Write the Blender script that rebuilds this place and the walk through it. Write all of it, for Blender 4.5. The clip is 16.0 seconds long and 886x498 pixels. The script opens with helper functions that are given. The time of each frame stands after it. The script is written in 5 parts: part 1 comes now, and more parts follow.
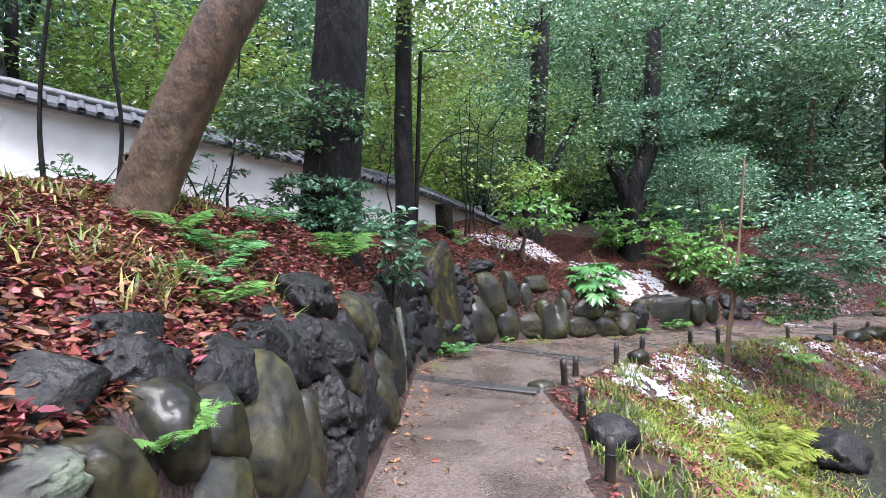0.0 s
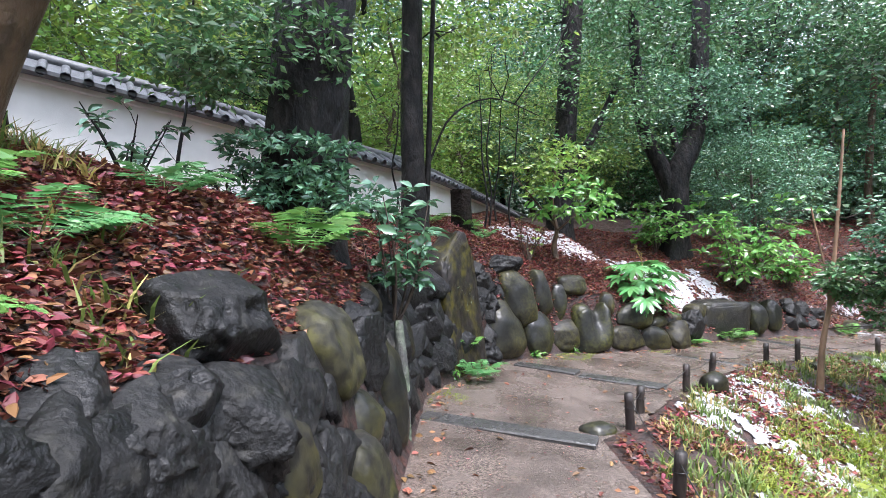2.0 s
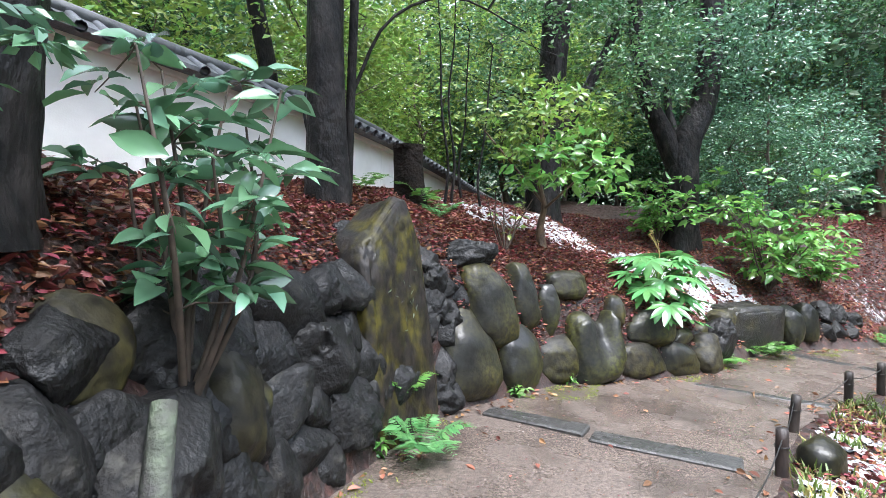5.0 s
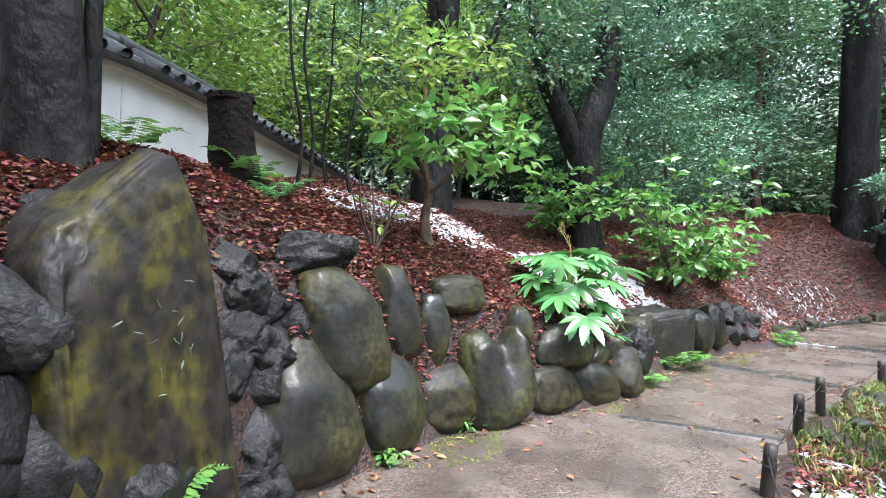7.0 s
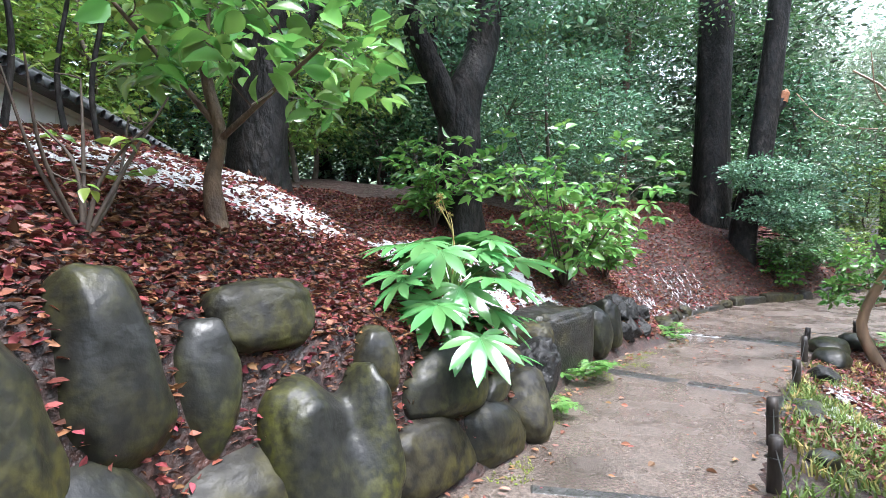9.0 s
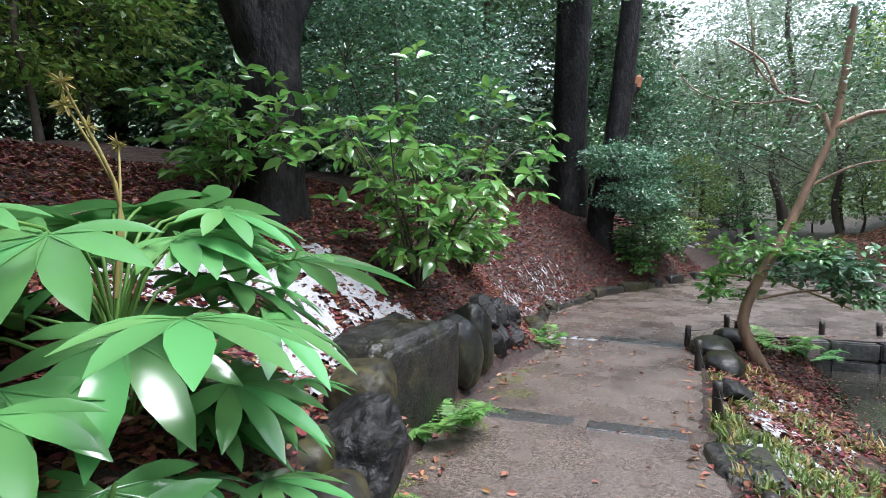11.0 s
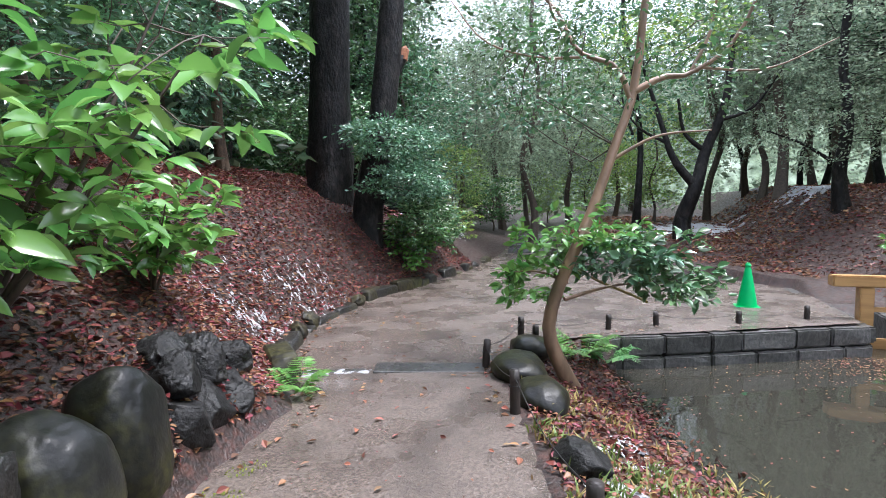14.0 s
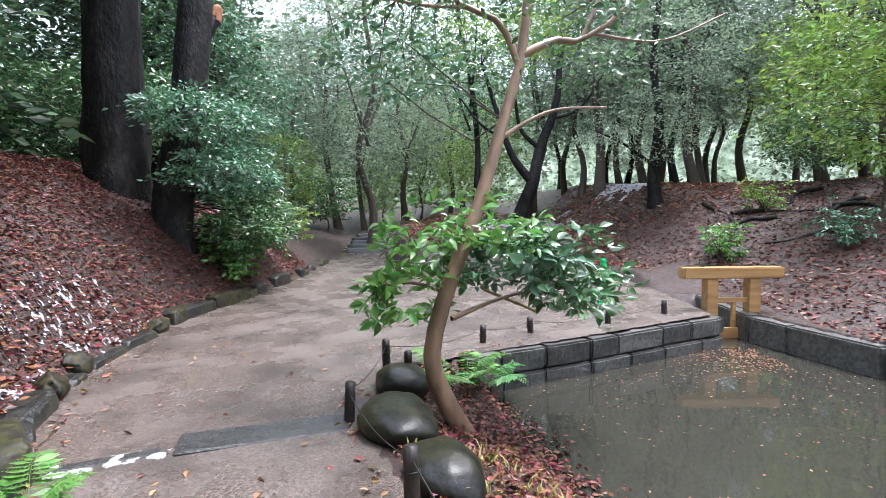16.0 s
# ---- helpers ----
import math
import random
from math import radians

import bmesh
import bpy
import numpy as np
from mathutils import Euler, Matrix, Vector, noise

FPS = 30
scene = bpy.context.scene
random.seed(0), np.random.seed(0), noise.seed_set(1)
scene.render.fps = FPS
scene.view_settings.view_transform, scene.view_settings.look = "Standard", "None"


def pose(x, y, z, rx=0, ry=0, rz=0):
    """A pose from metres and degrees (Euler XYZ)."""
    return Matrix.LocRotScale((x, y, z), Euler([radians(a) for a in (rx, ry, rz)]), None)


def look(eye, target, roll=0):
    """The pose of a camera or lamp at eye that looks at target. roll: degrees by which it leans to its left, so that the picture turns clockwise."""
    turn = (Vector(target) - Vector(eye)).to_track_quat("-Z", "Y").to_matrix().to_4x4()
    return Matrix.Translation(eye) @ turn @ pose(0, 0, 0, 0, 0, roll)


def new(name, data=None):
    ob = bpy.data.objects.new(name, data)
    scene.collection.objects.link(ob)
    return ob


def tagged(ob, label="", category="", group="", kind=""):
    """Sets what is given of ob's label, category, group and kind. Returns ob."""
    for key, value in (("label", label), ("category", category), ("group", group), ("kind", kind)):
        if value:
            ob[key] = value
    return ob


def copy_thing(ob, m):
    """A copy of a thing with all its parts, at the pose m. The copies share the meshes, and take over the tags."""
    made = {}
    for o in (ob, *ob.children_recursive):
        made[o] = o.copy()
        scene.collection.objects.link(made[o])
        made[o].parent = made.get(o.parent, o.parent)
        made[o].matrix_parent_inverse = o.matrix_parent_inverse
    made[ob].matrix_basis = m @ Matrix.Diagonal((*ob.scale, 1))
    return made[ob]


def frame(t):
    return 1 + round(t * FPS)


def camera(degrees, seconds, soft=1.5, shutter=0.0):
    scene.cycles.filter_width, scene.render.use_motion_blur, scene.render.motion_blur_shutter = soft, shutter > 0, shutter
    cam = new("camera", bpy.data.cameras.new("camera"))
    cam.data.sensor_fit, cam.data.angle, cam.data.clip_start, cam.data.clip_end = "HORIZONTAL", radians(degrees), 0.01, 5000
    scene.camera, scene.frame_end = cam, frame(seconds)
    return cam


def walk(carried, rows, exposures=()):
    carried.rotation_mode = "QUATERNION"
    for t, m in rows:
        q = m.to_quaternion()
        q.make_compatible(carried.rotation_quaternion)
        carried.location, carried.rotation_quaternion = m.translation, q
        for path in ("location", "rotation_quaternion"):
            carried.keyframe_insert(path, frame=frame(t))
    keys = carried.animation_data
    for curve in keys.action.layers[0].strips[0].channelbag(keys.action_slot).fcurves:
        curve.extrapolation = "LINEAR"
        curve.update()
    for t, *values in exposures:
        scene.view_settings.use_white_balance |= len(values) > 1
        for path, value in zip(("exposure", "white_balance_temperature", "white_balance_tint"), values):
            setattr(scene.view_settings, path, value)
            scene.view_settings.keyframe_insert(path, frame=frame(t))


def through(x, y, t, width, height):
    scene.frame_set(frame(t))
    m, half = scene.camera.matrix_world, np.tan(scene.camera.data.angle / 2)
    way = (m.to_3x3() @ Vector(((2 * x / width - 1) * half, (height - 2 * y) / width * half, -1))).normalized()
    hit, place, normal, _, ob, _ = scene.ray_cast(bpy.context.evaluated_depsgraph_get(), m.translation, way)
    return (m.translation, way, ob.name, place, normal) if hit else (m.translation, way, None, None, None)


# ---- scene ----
cam = camera(81.04, 16.0, soft=0.85)
PATH = [
    (0, (0.000, 0.000, 1.425), (0.000, 2.000, 1.399), -0.19),
    (0.5, (-0.032, 0.385, 1.393), (-0.065, 2.384, 1.367), -0.11),
    (1, (-0.084, 0.799, 1.365), (-0.153, 2.798, 1.340), -0.02),
    (1.5, (-0.115, 1.204, 1.350), (-0.176, 3.203, 1.326), -0.09),
    (2, (-0.045, 1.657, 1.335), (-0.098, 3.656, 1.303), -0.00),
    (2.5, (-0.036, 2.101, 1.331), (-0.072, 4.100, 1.281), 0.41),
    (3, (0.011, 2.509, 1.315), (0.022, 4.509, 1.256), 0.45),
    (3.2, (0.062, 2.704, 1.304), (0.084, 4.703, 1.241), 0.42),
    (5.3, (0.271, 4.496, 1.168), (0.360, 6.494, 1.117), 0.72),
    (5.5, (0.318, 4.665, 1.166), (0.454, 6.660, 1.120), 0.71),
    (6, (0.471, 5.029, 1.121), (0.762, 7.008, 1.083), 0.47),
    (6.5, (0.607, 5.428, 1.160), (1.000, 7.389, 1.120), 0.48),
    (7, (0.681, 5.814, 1.089), (1.139, 7.760, 1.049), 0.42),
    (7.5, (0.786, 6.200, 1.073), (1.353, 8.117, 1.025), 0.22),
    (8, (0.974, 6.604, 1.063), (1.627, 8.494, 1.010), 0.12),
    (8.5, (1.183, 7.049, 1.032), (1.926, 8.905, 0.970), 0.05),
    (9, (1.432, 7.460, 1.010), (2.347, 9.236, 0.941), -0.01),
    (9.2, (1.576, 7.638, 1.000), (2.531, 9.394, 0.940), -0.29),
    (11.3, (2.999, 9.186, 0.915), (4.450, 10.559, 0.808), 0.37),
    (11.5, (3.133, 9.305, 0.915), (4.649, 10.606, 0.811), 0.35),
    (12, (3.503, 9.523, 0.887), (5.120, 10.695, 0.783), 0.27),
    (12.5, (3.806, 9.729, 0.870), (5.475, 10.825, 0.761), 0.23),
    (13, (4.094, 9.939, 0.873), (5.839, 10.909, 0.764), 0.22),
    (13.5, (4.446, 10.070, 0.828), (6.259, 10.907, 0.705), 0.08),
    (14, (4.805, 10.213, 0.802), (6.654, 10.965, 0.677), -0.23),
    (14.5, (5.108, 10.434, 0.798), (7.012, 11.031, 0.671), -0.17),
    (15, (5.450, 10.514, 0.796), (7.402, 10.927, 0.662), -0.39),
    (15.5, (5.755, 10.614, 0.767), (7.733, 10.878, 0.635), -0.60),
    (16, (6.104, 10.819, 0.767), (8.095, 10.946, 0.631), -0.67),
]
walk(cam, [(t, look(e, q, r)) for t, e, q, r in PATH], [(t, v, 5950, w) for t, v, w in ((0, 1.34, 19), (3, 1.56, 14), (6, 1.68, 12), (9, 1.7, 12), (11.5, 0.84, 13), (12.5, 0.87, 12), (14.5, 1.3, 15), (16, 1.42, 15))])

# ---- sky and light: an overcast winter day after snow ----
world = bpy.data.worlds.new("world")
scene.world = world
world.use_nodes = True
wn = world.node_tree
sky = wn.nodes.new("ShaderNodeTexSky")
sky.sky_type, sky.sun_disc = "NISHITA", False
sky.sun_elevation, sky.sun_rotation = radians(70), radians(146)
sky.air_density, sky.dust_density, sky.ozone_density = 1.0, 6.0, 0.6
cloud = wn.nodes.new("ShaderNodeMix")
cloud.data_type = "RGBA"
cloud.inputs[0].default_value = 0.72
cloud.inputs[7].default_value = (9.4, 10.2, 11.5, 1)
wn.links.new(sky.outputs[0], cloud.inputs[6])
wn.links.new(cloud.outputs[2], wn.nodes["Background"].inputs[0])
wn.nodes["Background"].inputs[1].default_value = 0.135
sun = new("sun", bpy.data.lights.new("sun", "SUN"))
sun.data.energy, sun.data.angle, sun.data.color = 3.1, radians(28), (1.0, 0.97, 0.93)
sun.matrix_world = look((7, -3, 30), (1, 6, 0))


# ---- materials ----
def material(name, color, rough=0.6, metal=0.0, spread=0.0, noise_scale=8.0, dark=(0, 0, 0), dark_amount=0.0, bump=0.0, bump_scale=30.0, island=0.0, second=None,
             second_scale=2.0, second_cut=0.55, rough_low=None, rough_scale=3.0, specular=0.5, coords="Object", stretch=(1, 1, 1), soft_edge=0.12, bump_distance=0.02):
    """A surface: base colour, with a fine noise that darkens it, a second colour in patches, a bump, and a change per leaf."""
    m = bpy.data.materials.new(name)
    m.use_nodes = True
    nt, b = m.node_tree, m.node_tree.nodes["Principled BSDF"]
    add, link = nt.nodes.new, nt.links.new
    co = add("ShaderNodeTexCoord").outputs[coords]
    mp = add("ShaderNodeMapping")
    mp.inputs["Scale"].default_value = stretch
    link(co, mp.inputs["Vector"])
    vec = mp.outputs[0]

    def noise_node(scale, detail=6.0):
        n = add("ShaderNodeTexNoise")
        n.inputs["Scale"].default_value, n.inputs["Detail"].default_value = scale, detail
        link(vec, n.inputs["Vector"])
        return n.outputs["Fac"]

    def ramp(fac, lo, hi):
        r = add("ShaderNodeMapRange")
        r.inputs[1].default_value, r.inputs[2].default_value = lo, hi
        link(fac, r.inputs[0])
        return r.outputs[0]

    def mix(fac, a, c):
        x = add("ShaderNodeMix")
        x.data_type = "RGBA"
        link(fac, x.inputs[0])
        for v, i in ((a, 6), (c, 7)):
            if isinstance(v, tuple):
                x.inputs[i].default_value = (*v, 1)
            else:
                link(v, x.inputs[i])
        return x.outputs[2]

    out = add("ShaderNodeRGB").outputs[0]
    out.default_value = (*color, 1)
    if second:
        out = mix(ramp(noise_node(second_scale), second_cut - soft_edge, second_cut + soft_edge), out, second)
    if dark_amount:
        out = mix(ramp(noise_node(noise_scale, 9.0), 0.62, 0.38), out, mix_dark(add, link, out, dark, dark_amount))
    if island or spread:
        h = add("ShaderNodeHueSaturation")
        geo = add("ShaderNodeNewGeometry").outputs["Random Per Island"] if island else add("ShaderNodeObjectInfo").outputs["Random"]
        amount = island or spread
        v = add("ShaderNodeMapRange")
        v.inputs[3].default_value, v.inputs[4].default_value = 1 - amount, 1 + amount
        link(geo, v.inputs[0])
        link(v.outputs[0], h.inputs["Value"])
        w = add("ShaderNodeMath")
        w.operation = "MULTIPLY"
        w.inputs[1].default_value = 7.31
        link(geo, w.inputs[0])
        fr = add("ShaderNodeMath")
        fr.operation = "FRACT"
        link(w.outputs[0], fr.inputs[0])
        hv = add("ShaderNodeMapRange")
        hv.inputs[3].default_value, hv.inputs[4].default_value = 0.5 - 0.06 * amount, 0.5 + 0.06 * amount
        link(fr.outputs[0], hv.inputs[0])
        link(hv.outputs[0], h.inputs["Hue"])
        link(out, h.inputs["Color"])
        out = h.outputs[0]
    link(out, b.inputs["Base Color"])
    b.inputs["Roughness"].default_value, b.inputs["Metallic"].default_value = rough, metal
    b.inputs["Specular IOR Level"].default_value = specular
    if rough_low is not None:
        rr = add("ShaderNodeMapRange")
        rr.inputs[1].default_value, rr.inputs[2].default_value = 0.4, 0.62
        rr.inputs[3].default_value, rr.inputs[4].default_value = rough_low, rough
        link(noise_node(rough_scale), rr.inputs[0])
        link(rr.outputs[0], b.inputs["Roughness"])
    if bump:
        bp = add("ShaderNodeBump")
        bp.inputs["Strength"].default_value, bp.inputs["Distance"].default_value = bump, bump_distance
        link(noise_node(bump_scale, 8.0), bp.inputs["Height"])
        link(bp.outputs[0], b.inputs["Normal"])
    return m


def mix_dark(add, link, out, dark, amount):
    x = add("ShaderNodeMix")
    x.data_type = "RGBA"
    x.inputs[0].default_value = amount
    link(out, x.inputs[6])
    x.inputs[7].default_value = (*dark, 1)
    return x.outputs[2]


def leaf_material(name, color, rough=0.26, island=0.45, through=0.25, gloss=0.95):
    """A leaf: glossy when wet, with some light coming through it."""
    m = material(name, color, rough=rough, island=island)
    b = m.node_tree.nodes["Principled BSDF"]
    b.inputs["Specular IOR Level"].default_value = gloss
    t = m.node_tree.nodes.new("ShaderNodeBsdfTranslucent")
    x = m.node_tree.nodes.new("ShaderNodeMixShader")
    o = m.node_tree.nodes["Material Output"]
    x.inputs[0].default_value = through
    src = b.inputs["Base Color"].links[0].from_socket
    m.node_tree.links.new(src, t.inputs[0])
    m.node_tree.links.new(b.outputs[0], x.inputs[1])
    m.node_tree.links.new(t.outputs[0], x.inputs[2])
    m.node_tree.links.new(x.outputs[0], o.inputs[0])
    return m


M_EARTH = material("leaf_mould", (0.038, 0.019, 0.014), 0.75, noise_scale=22, dark=(0.012, 0.009, 0.008), dark_amount=0.85, bump=0.9, bump_scale=40,
                   second=(0.07, 0.026, 0.018), second_scale=9, rough_low=0.4, rough_scale=12)
M_PATH = material("wet_concrete", (0.17, 0.134, 0.112), 0.48, noise_scale=44, dark=(0.05, 0.038, 0.031), dark_amount=0.75, bump=0.7, bump_scale=80,
                  second=(0.085, 0.066, 0.054), second_scale=1.7, rough_low=0.08, rough_scale=2.2, soft_edge=0.09)
M_SLAB = material("wet_dark_stone", (0.06, 0.058, 0.055), 0.45, noise_scale=20, dark=(0.02, 0.02, 0.02), dark_amount=0.6, bump=0.5, bump_scale=50, rough_low=0.2)
M_RIVER = material("smooth_stone", (0.02, 0.02, 0.018), 0.5, spread=0.35, noise_scale=26, dark=(0.012, 0.012, 0.011), dark_amount=0.8, bump=0.7, bump_scale=18, bump_distance=0.008, specular=0.3,
                   second=(0.056, 0.052, 0.013), second_scale=2.4, second_cut=0.5, rough_low=0.3, rough_scale=5, soft_edge=0.13)
M_MOSSY = material("mossy_stone", (0.027, 0.025, 0.02), 0.7, spread=0.3, noise_scale=15, dark=(0.009, 0.008, 0.007), dark_amount=0.85, bump=0.5, bump_distance=0.01, bump_scale=30, specular=0.3,
                   second=(0.062, 0.056, 0.01), second_scale=2.6, second_cut=0.5, rough_low=0.44, rough_scale=6, soft_edge=0.2)
M_STAND = material("moss_streaked_stone", (0.022, 0.017, 0.013), 0.7, noise_scale=16, dark=(0.007, 0.006, 0.005), dark_amount=0.85, bump=0.8, bump_distance=0.012, bump_scale=22, specular=0.3,
                   second=(0.066, 0.056, 0.008), second_scale=4.5, second_cut=0.53, rough_low=0.4, rough_scale=7, stretch=(1, 1, 0.75), soft_edge=0.07)
M_LAVA = material("rough_dark_stone", (0.0135, 0.013, 0.0125), 0.7, spread=0.45, noise_scale=30, dark=(0.006, 0.006, 0.006), dark_amount=0.9, bump=0.9, bump_scale=34,
                  second=(0.04, 0.038, 0.032), second_scale=9, second_cut=0.63, rough_low=0.42, rough_scale=8, bump_distance=0.016, specular=0.3, soft_edge=0.06)
M_LICHEN = material("lichen_stone", (0.07, 0.068, 0.062), 0.8, noise_scale=16, dark=(0.02, 0.02, 0.02), dark_amount=0.6, bump=0.8, bump_scale=40,
                    second=(0.15, 0.19, 0.12), second_scale=7, second_cut=0.5)
M_SNOW = material("old_snow", (0.38, 0.395, 0.425), 0.6, noise_scale=30, dark=(0.34, 0.32, 0.31), dark_amount=0.8, bump=0.8, bump_scale=60)
M_PLASTER = material("white_plaster", (0.84, 0.83, 0.8), 0.8, noise_scale=3, dark=(0.62, 0.61, 0.57), dark_amount=0.4, bump=0.1, bump_scale=80)
M_TILE = material("grey_roof_tile", (0.11, 0.115, 0.125), 0.45, spread=0.2, noise_scale=12, dark=(0.045, 0.047, 0.05), dark_amount=0.6, bump=0.3, bump_scale=40)
M_BARK = material("grey_brown_bark", (0.105, 0.064, 0.038), 0.7, noise_scale=13, dark=(0.04, 0.026, 0.017), dark_amount=0.8, bump=0.8, bump_scale=34, bump_distance=0.02, specular=0.3, stretch=(1, 1, 0.6),
                  second=(0.15, 0.108, 0.07), second_scale=2.5, rough_low=0.5)
M_DARKBARK = material("wet_dark_bark", (0.0125, 0.0105, 0.0095), 0.8, noise_scale=11, dark=(0.006, 0.006, 0.006), dark_amount=0.9, bump=1.0, bump_scale=17, bump_distance=0.035, specular=0.2, stretch=(1, 1, 0.5),
                      second=(0.034, 0.029, 0.026), second_scale=4, rough_low=0.45)
M_PALEBARK = material("smooth_tan_bark", (0.35, 0.215, 0.135), 0.5, noise_scale=8, dark=(0.13, 0.08, 0.05), dark_amount=0.7, bump=0.35, bump_scale=20, stretch=(1, 1, 0.4),
                      second=(0.2, 0.13, 0.085), second_scale=5, rough_low=0.3)
M_TWIG = material("twig_bark", (0.085, 0.062, 0.045), 0.7, noise_scale=20, dark=(0.03, 0.022, 0.018), dark_amount=0.6)
M_WOOD = material("new_timber", (0.52, 0.3, 0.12), 0.45, noise_scale=5, dark=(0.3, 0.15, 0.055), dark_amount=0.6, bump=0.12, bump_scale=12, stretch=(0.25, 3, 3), rough_low=0.3)
M_POST = material("charred_post", (0.035, 0.024, 0.02), 0.55, spread=0.3, noise_scale=14, dark=(0.008, 0.007, 0.007), dark_amount=0.7, bump=0.5, bump_scale=30, stretch=(1, 1, 0.3))
M_WIRE = material("dark_wire", (0.03, 0.03, 0.03), 0.5, metal=0.4)
M_CONE = material("green_plastic", (0.0, 0.5, 0.14), 0.35, noise_scale=9, dark=(0.0, 0.36, 0.1), dark_amount=0.4)
M_BLOCK = material("quay_stone", (0.115, 0.112, 0.104), 0.5, spread=0.35, noise_scale=18, dark=(0.035, 0.036, 0.036), dark_amount=0.7, bump=0.7, bump_scale=22, rough_low=0.28, rough_scale=5)
M_STUMP = material("rotting_wood", (0.018, 0.013, 0.01), 0.9, specular=0.15, bump_distance=0.05, noise_scale=14, dark=(0.008, 0.007, 0.006), dark_amount=0.8, bump=1.0, bump_scale=18)
M_STUB = material("broken_heartwood", (0.36, 0.14, 0.06), 0.7, noise_scale=12, dark=(0.14, 0.05, 0.03), dark_amount=0.6, bump=0.6, bump_scale=20)

M_LEAF = leaf_material("evergreen_leaf", (0.1, 0.2, 0.08), 0.26, 0.55, 0.2)
M_LEAF_BLUE = leaf_material("dark_evergreen_leaf", (0.11, 0.23, 0.128), 0.24, 0.55, 0.18)
M_LEAF_DEEP = leaf_material("deep_wood_leaf", (0.1, 0.165, 0.09), 0.35, 0.8, 0.25, 0.5)
M_LEAF_LIGHT = leaf_material("light_leaf", (0.2, 0.32, 0.06), 0.3, 0.55, through=0.4)
M_LEAF_YELLOW = leaf_material("yellow_green_leaf", (0.24, 0.28, 0.035), 0.4, through=0.4)
M_LEAF_BRIGHT = leaf_material("glossy_leaf", (0.15, 0.33, 0.075), 0.22, 0.4, 0.35)
M_FATSIA = leaf_material("glossy_palmate_leaf", (0.13, 0.34, 0.11), 0.2, 0.25, 0.25)
M_FERN = leaf_material("fern_green", (0.14, 0.3, 0.07), 0.45, 0.3, 0.35, 0.5)
M_FERN_BLUE = leaf_material("blue_green_fern", (0.12, 0.3, 0.1), 0.45, 0.3, 0.35, 0.5)
M_GRASS = leaf_material("grass_green", (0.13, 0.19, 0.045), 0.5, 0.4, 0.3, 0.5)
M_STRAW = leaf_material("straw_yellow", (0.32, 0.27, 0.09), 0.6, 0.4, 0.3, 0.5)
M_MOSSGRASS = leaf_material("moss_yellow_green", (0.19, 0.24, 0.025), 0.6, 0.35, 0.3, 0.5)
M_DEAD = leaf_material("fallen_leaf", (0.15, 0.048, 0.032), 0.42, 0.75, 0.08, 0.35)
M_DEAD_TAN = leaf_material("fallen_tan_leaf", (0.26, 0.125, 0.068), 0.45, 0.6, 0.15, 0.35)

M_WATER = bpy.data.materials.new("pond_water")
M_WATER.use_nodes = True
_b = M_WATER.node_tree.nodes["Principled BSDF"]
_b.inputs["Base Color"].default_value = (0.034, 0.033, 0.026, 1)
_b.inputs["Roughness"].default_value = 0.035
_n = M_WATER.node_tree.nodes.new("ShaderNodeTexNoise")
_n.inputs["Scale"].default_value = 3.0
_c = M_WATER.node_tree.nodes.new("ShaderNodeTexCoord")
_p = M_WATER.node_tree.nodes.new("ShaderNodeBump")
_p.inputs["Strength"].default_value, _p.inputs["Distance"].default_value = 0.12, 0.02
M_WATER.node_tree.links.new(_c.outputs["Object"], _n.inputs["Vector"])
M_WATER.node_tree.links.new(_n.outputs["Fac"], _p.inputs["Height"])
M_WATER.node_tree.links.new(_p.outputs[0], _b.inputs["Normal"])

M_FLAT = material("dark_flat_stone", (0.022, 0.02, 0.018), 0.55, noise_scale=14, dark=(0.008, 0.008, 0.007), dark_amount=0.85, bump=1.0, bump_scale=44, bump_distance=0.012, specular=0.45,
                  second=(0.044, 0.038, 0.014), second_scale=3.2, second_cut=0.6, rough_low=0.3, rough_scale=7)
# Leaf colour paled to paint distance haze; the air itself is clear.
M_PAINTED_HAZE = leaf_material("haze_painted_leaf", (0.24, 0.31, 0.21), 0.5, 0.6, 0.45, 0.3)
# Backdrop: haze painted as pale mottled colour, with a glow added to brighten it.
M_FAR = material("far_wood_haze_glow", (0.2, 0.26, 0.17), 0.9, noise_scale=0.9, dark=(0.05, 0.075, 0.045), dark_amount=0.9, second=(0.34, 0.4, 0.32), second_scale=0.25)
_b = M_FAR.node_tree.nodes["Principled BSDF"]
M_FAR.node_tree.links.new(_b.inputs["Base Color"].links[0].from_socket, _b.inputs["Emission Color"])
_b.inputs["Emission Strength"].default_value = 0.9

# ---- the lie of the land ----
LEFT = [(-0.55, -9), (-0.5, 0), (-0.48, 3.2), (-0.4, 4.3), (-0.33, 6.8), (0.1, 7.9), (0.5, 8.55), (0.95, 8.95), (1.6, 9.5), (2.4, 9.8), (3.4, 10.15),
        (4.5, 11.2), (5.6, 11.9), (7, 12.5), (8, 12.75), (9.3, 13.9), (10.8, 14.6), (13.3, 15.1), (16, 15), (18.5, 15.1), (23.4, 15.7), (34, 17), (70, 21)]
WALL_TOP = [1.0, 1.0, 0.95, 0.95, 0.85, 1.0, 1.2, 1.15, 1.05, 0.9, 0.75, 0.45, 0.55, 0.5, 0.25, 0.2, 0.25, 0.3, 0.3, 0.3, 0.2, 0.1, 0.1]
BANK_RISE = [0.7, 0.7, 0.9, 2.0, 3, 2.5, 2.2, 1.3, 0.9, 0.7, 0.65, 0.65, 0.75, 1.0, 1.2, 1.4, 1.5, 1.6, 1.5, 1.2, 0.6, 0.2, 0.1]
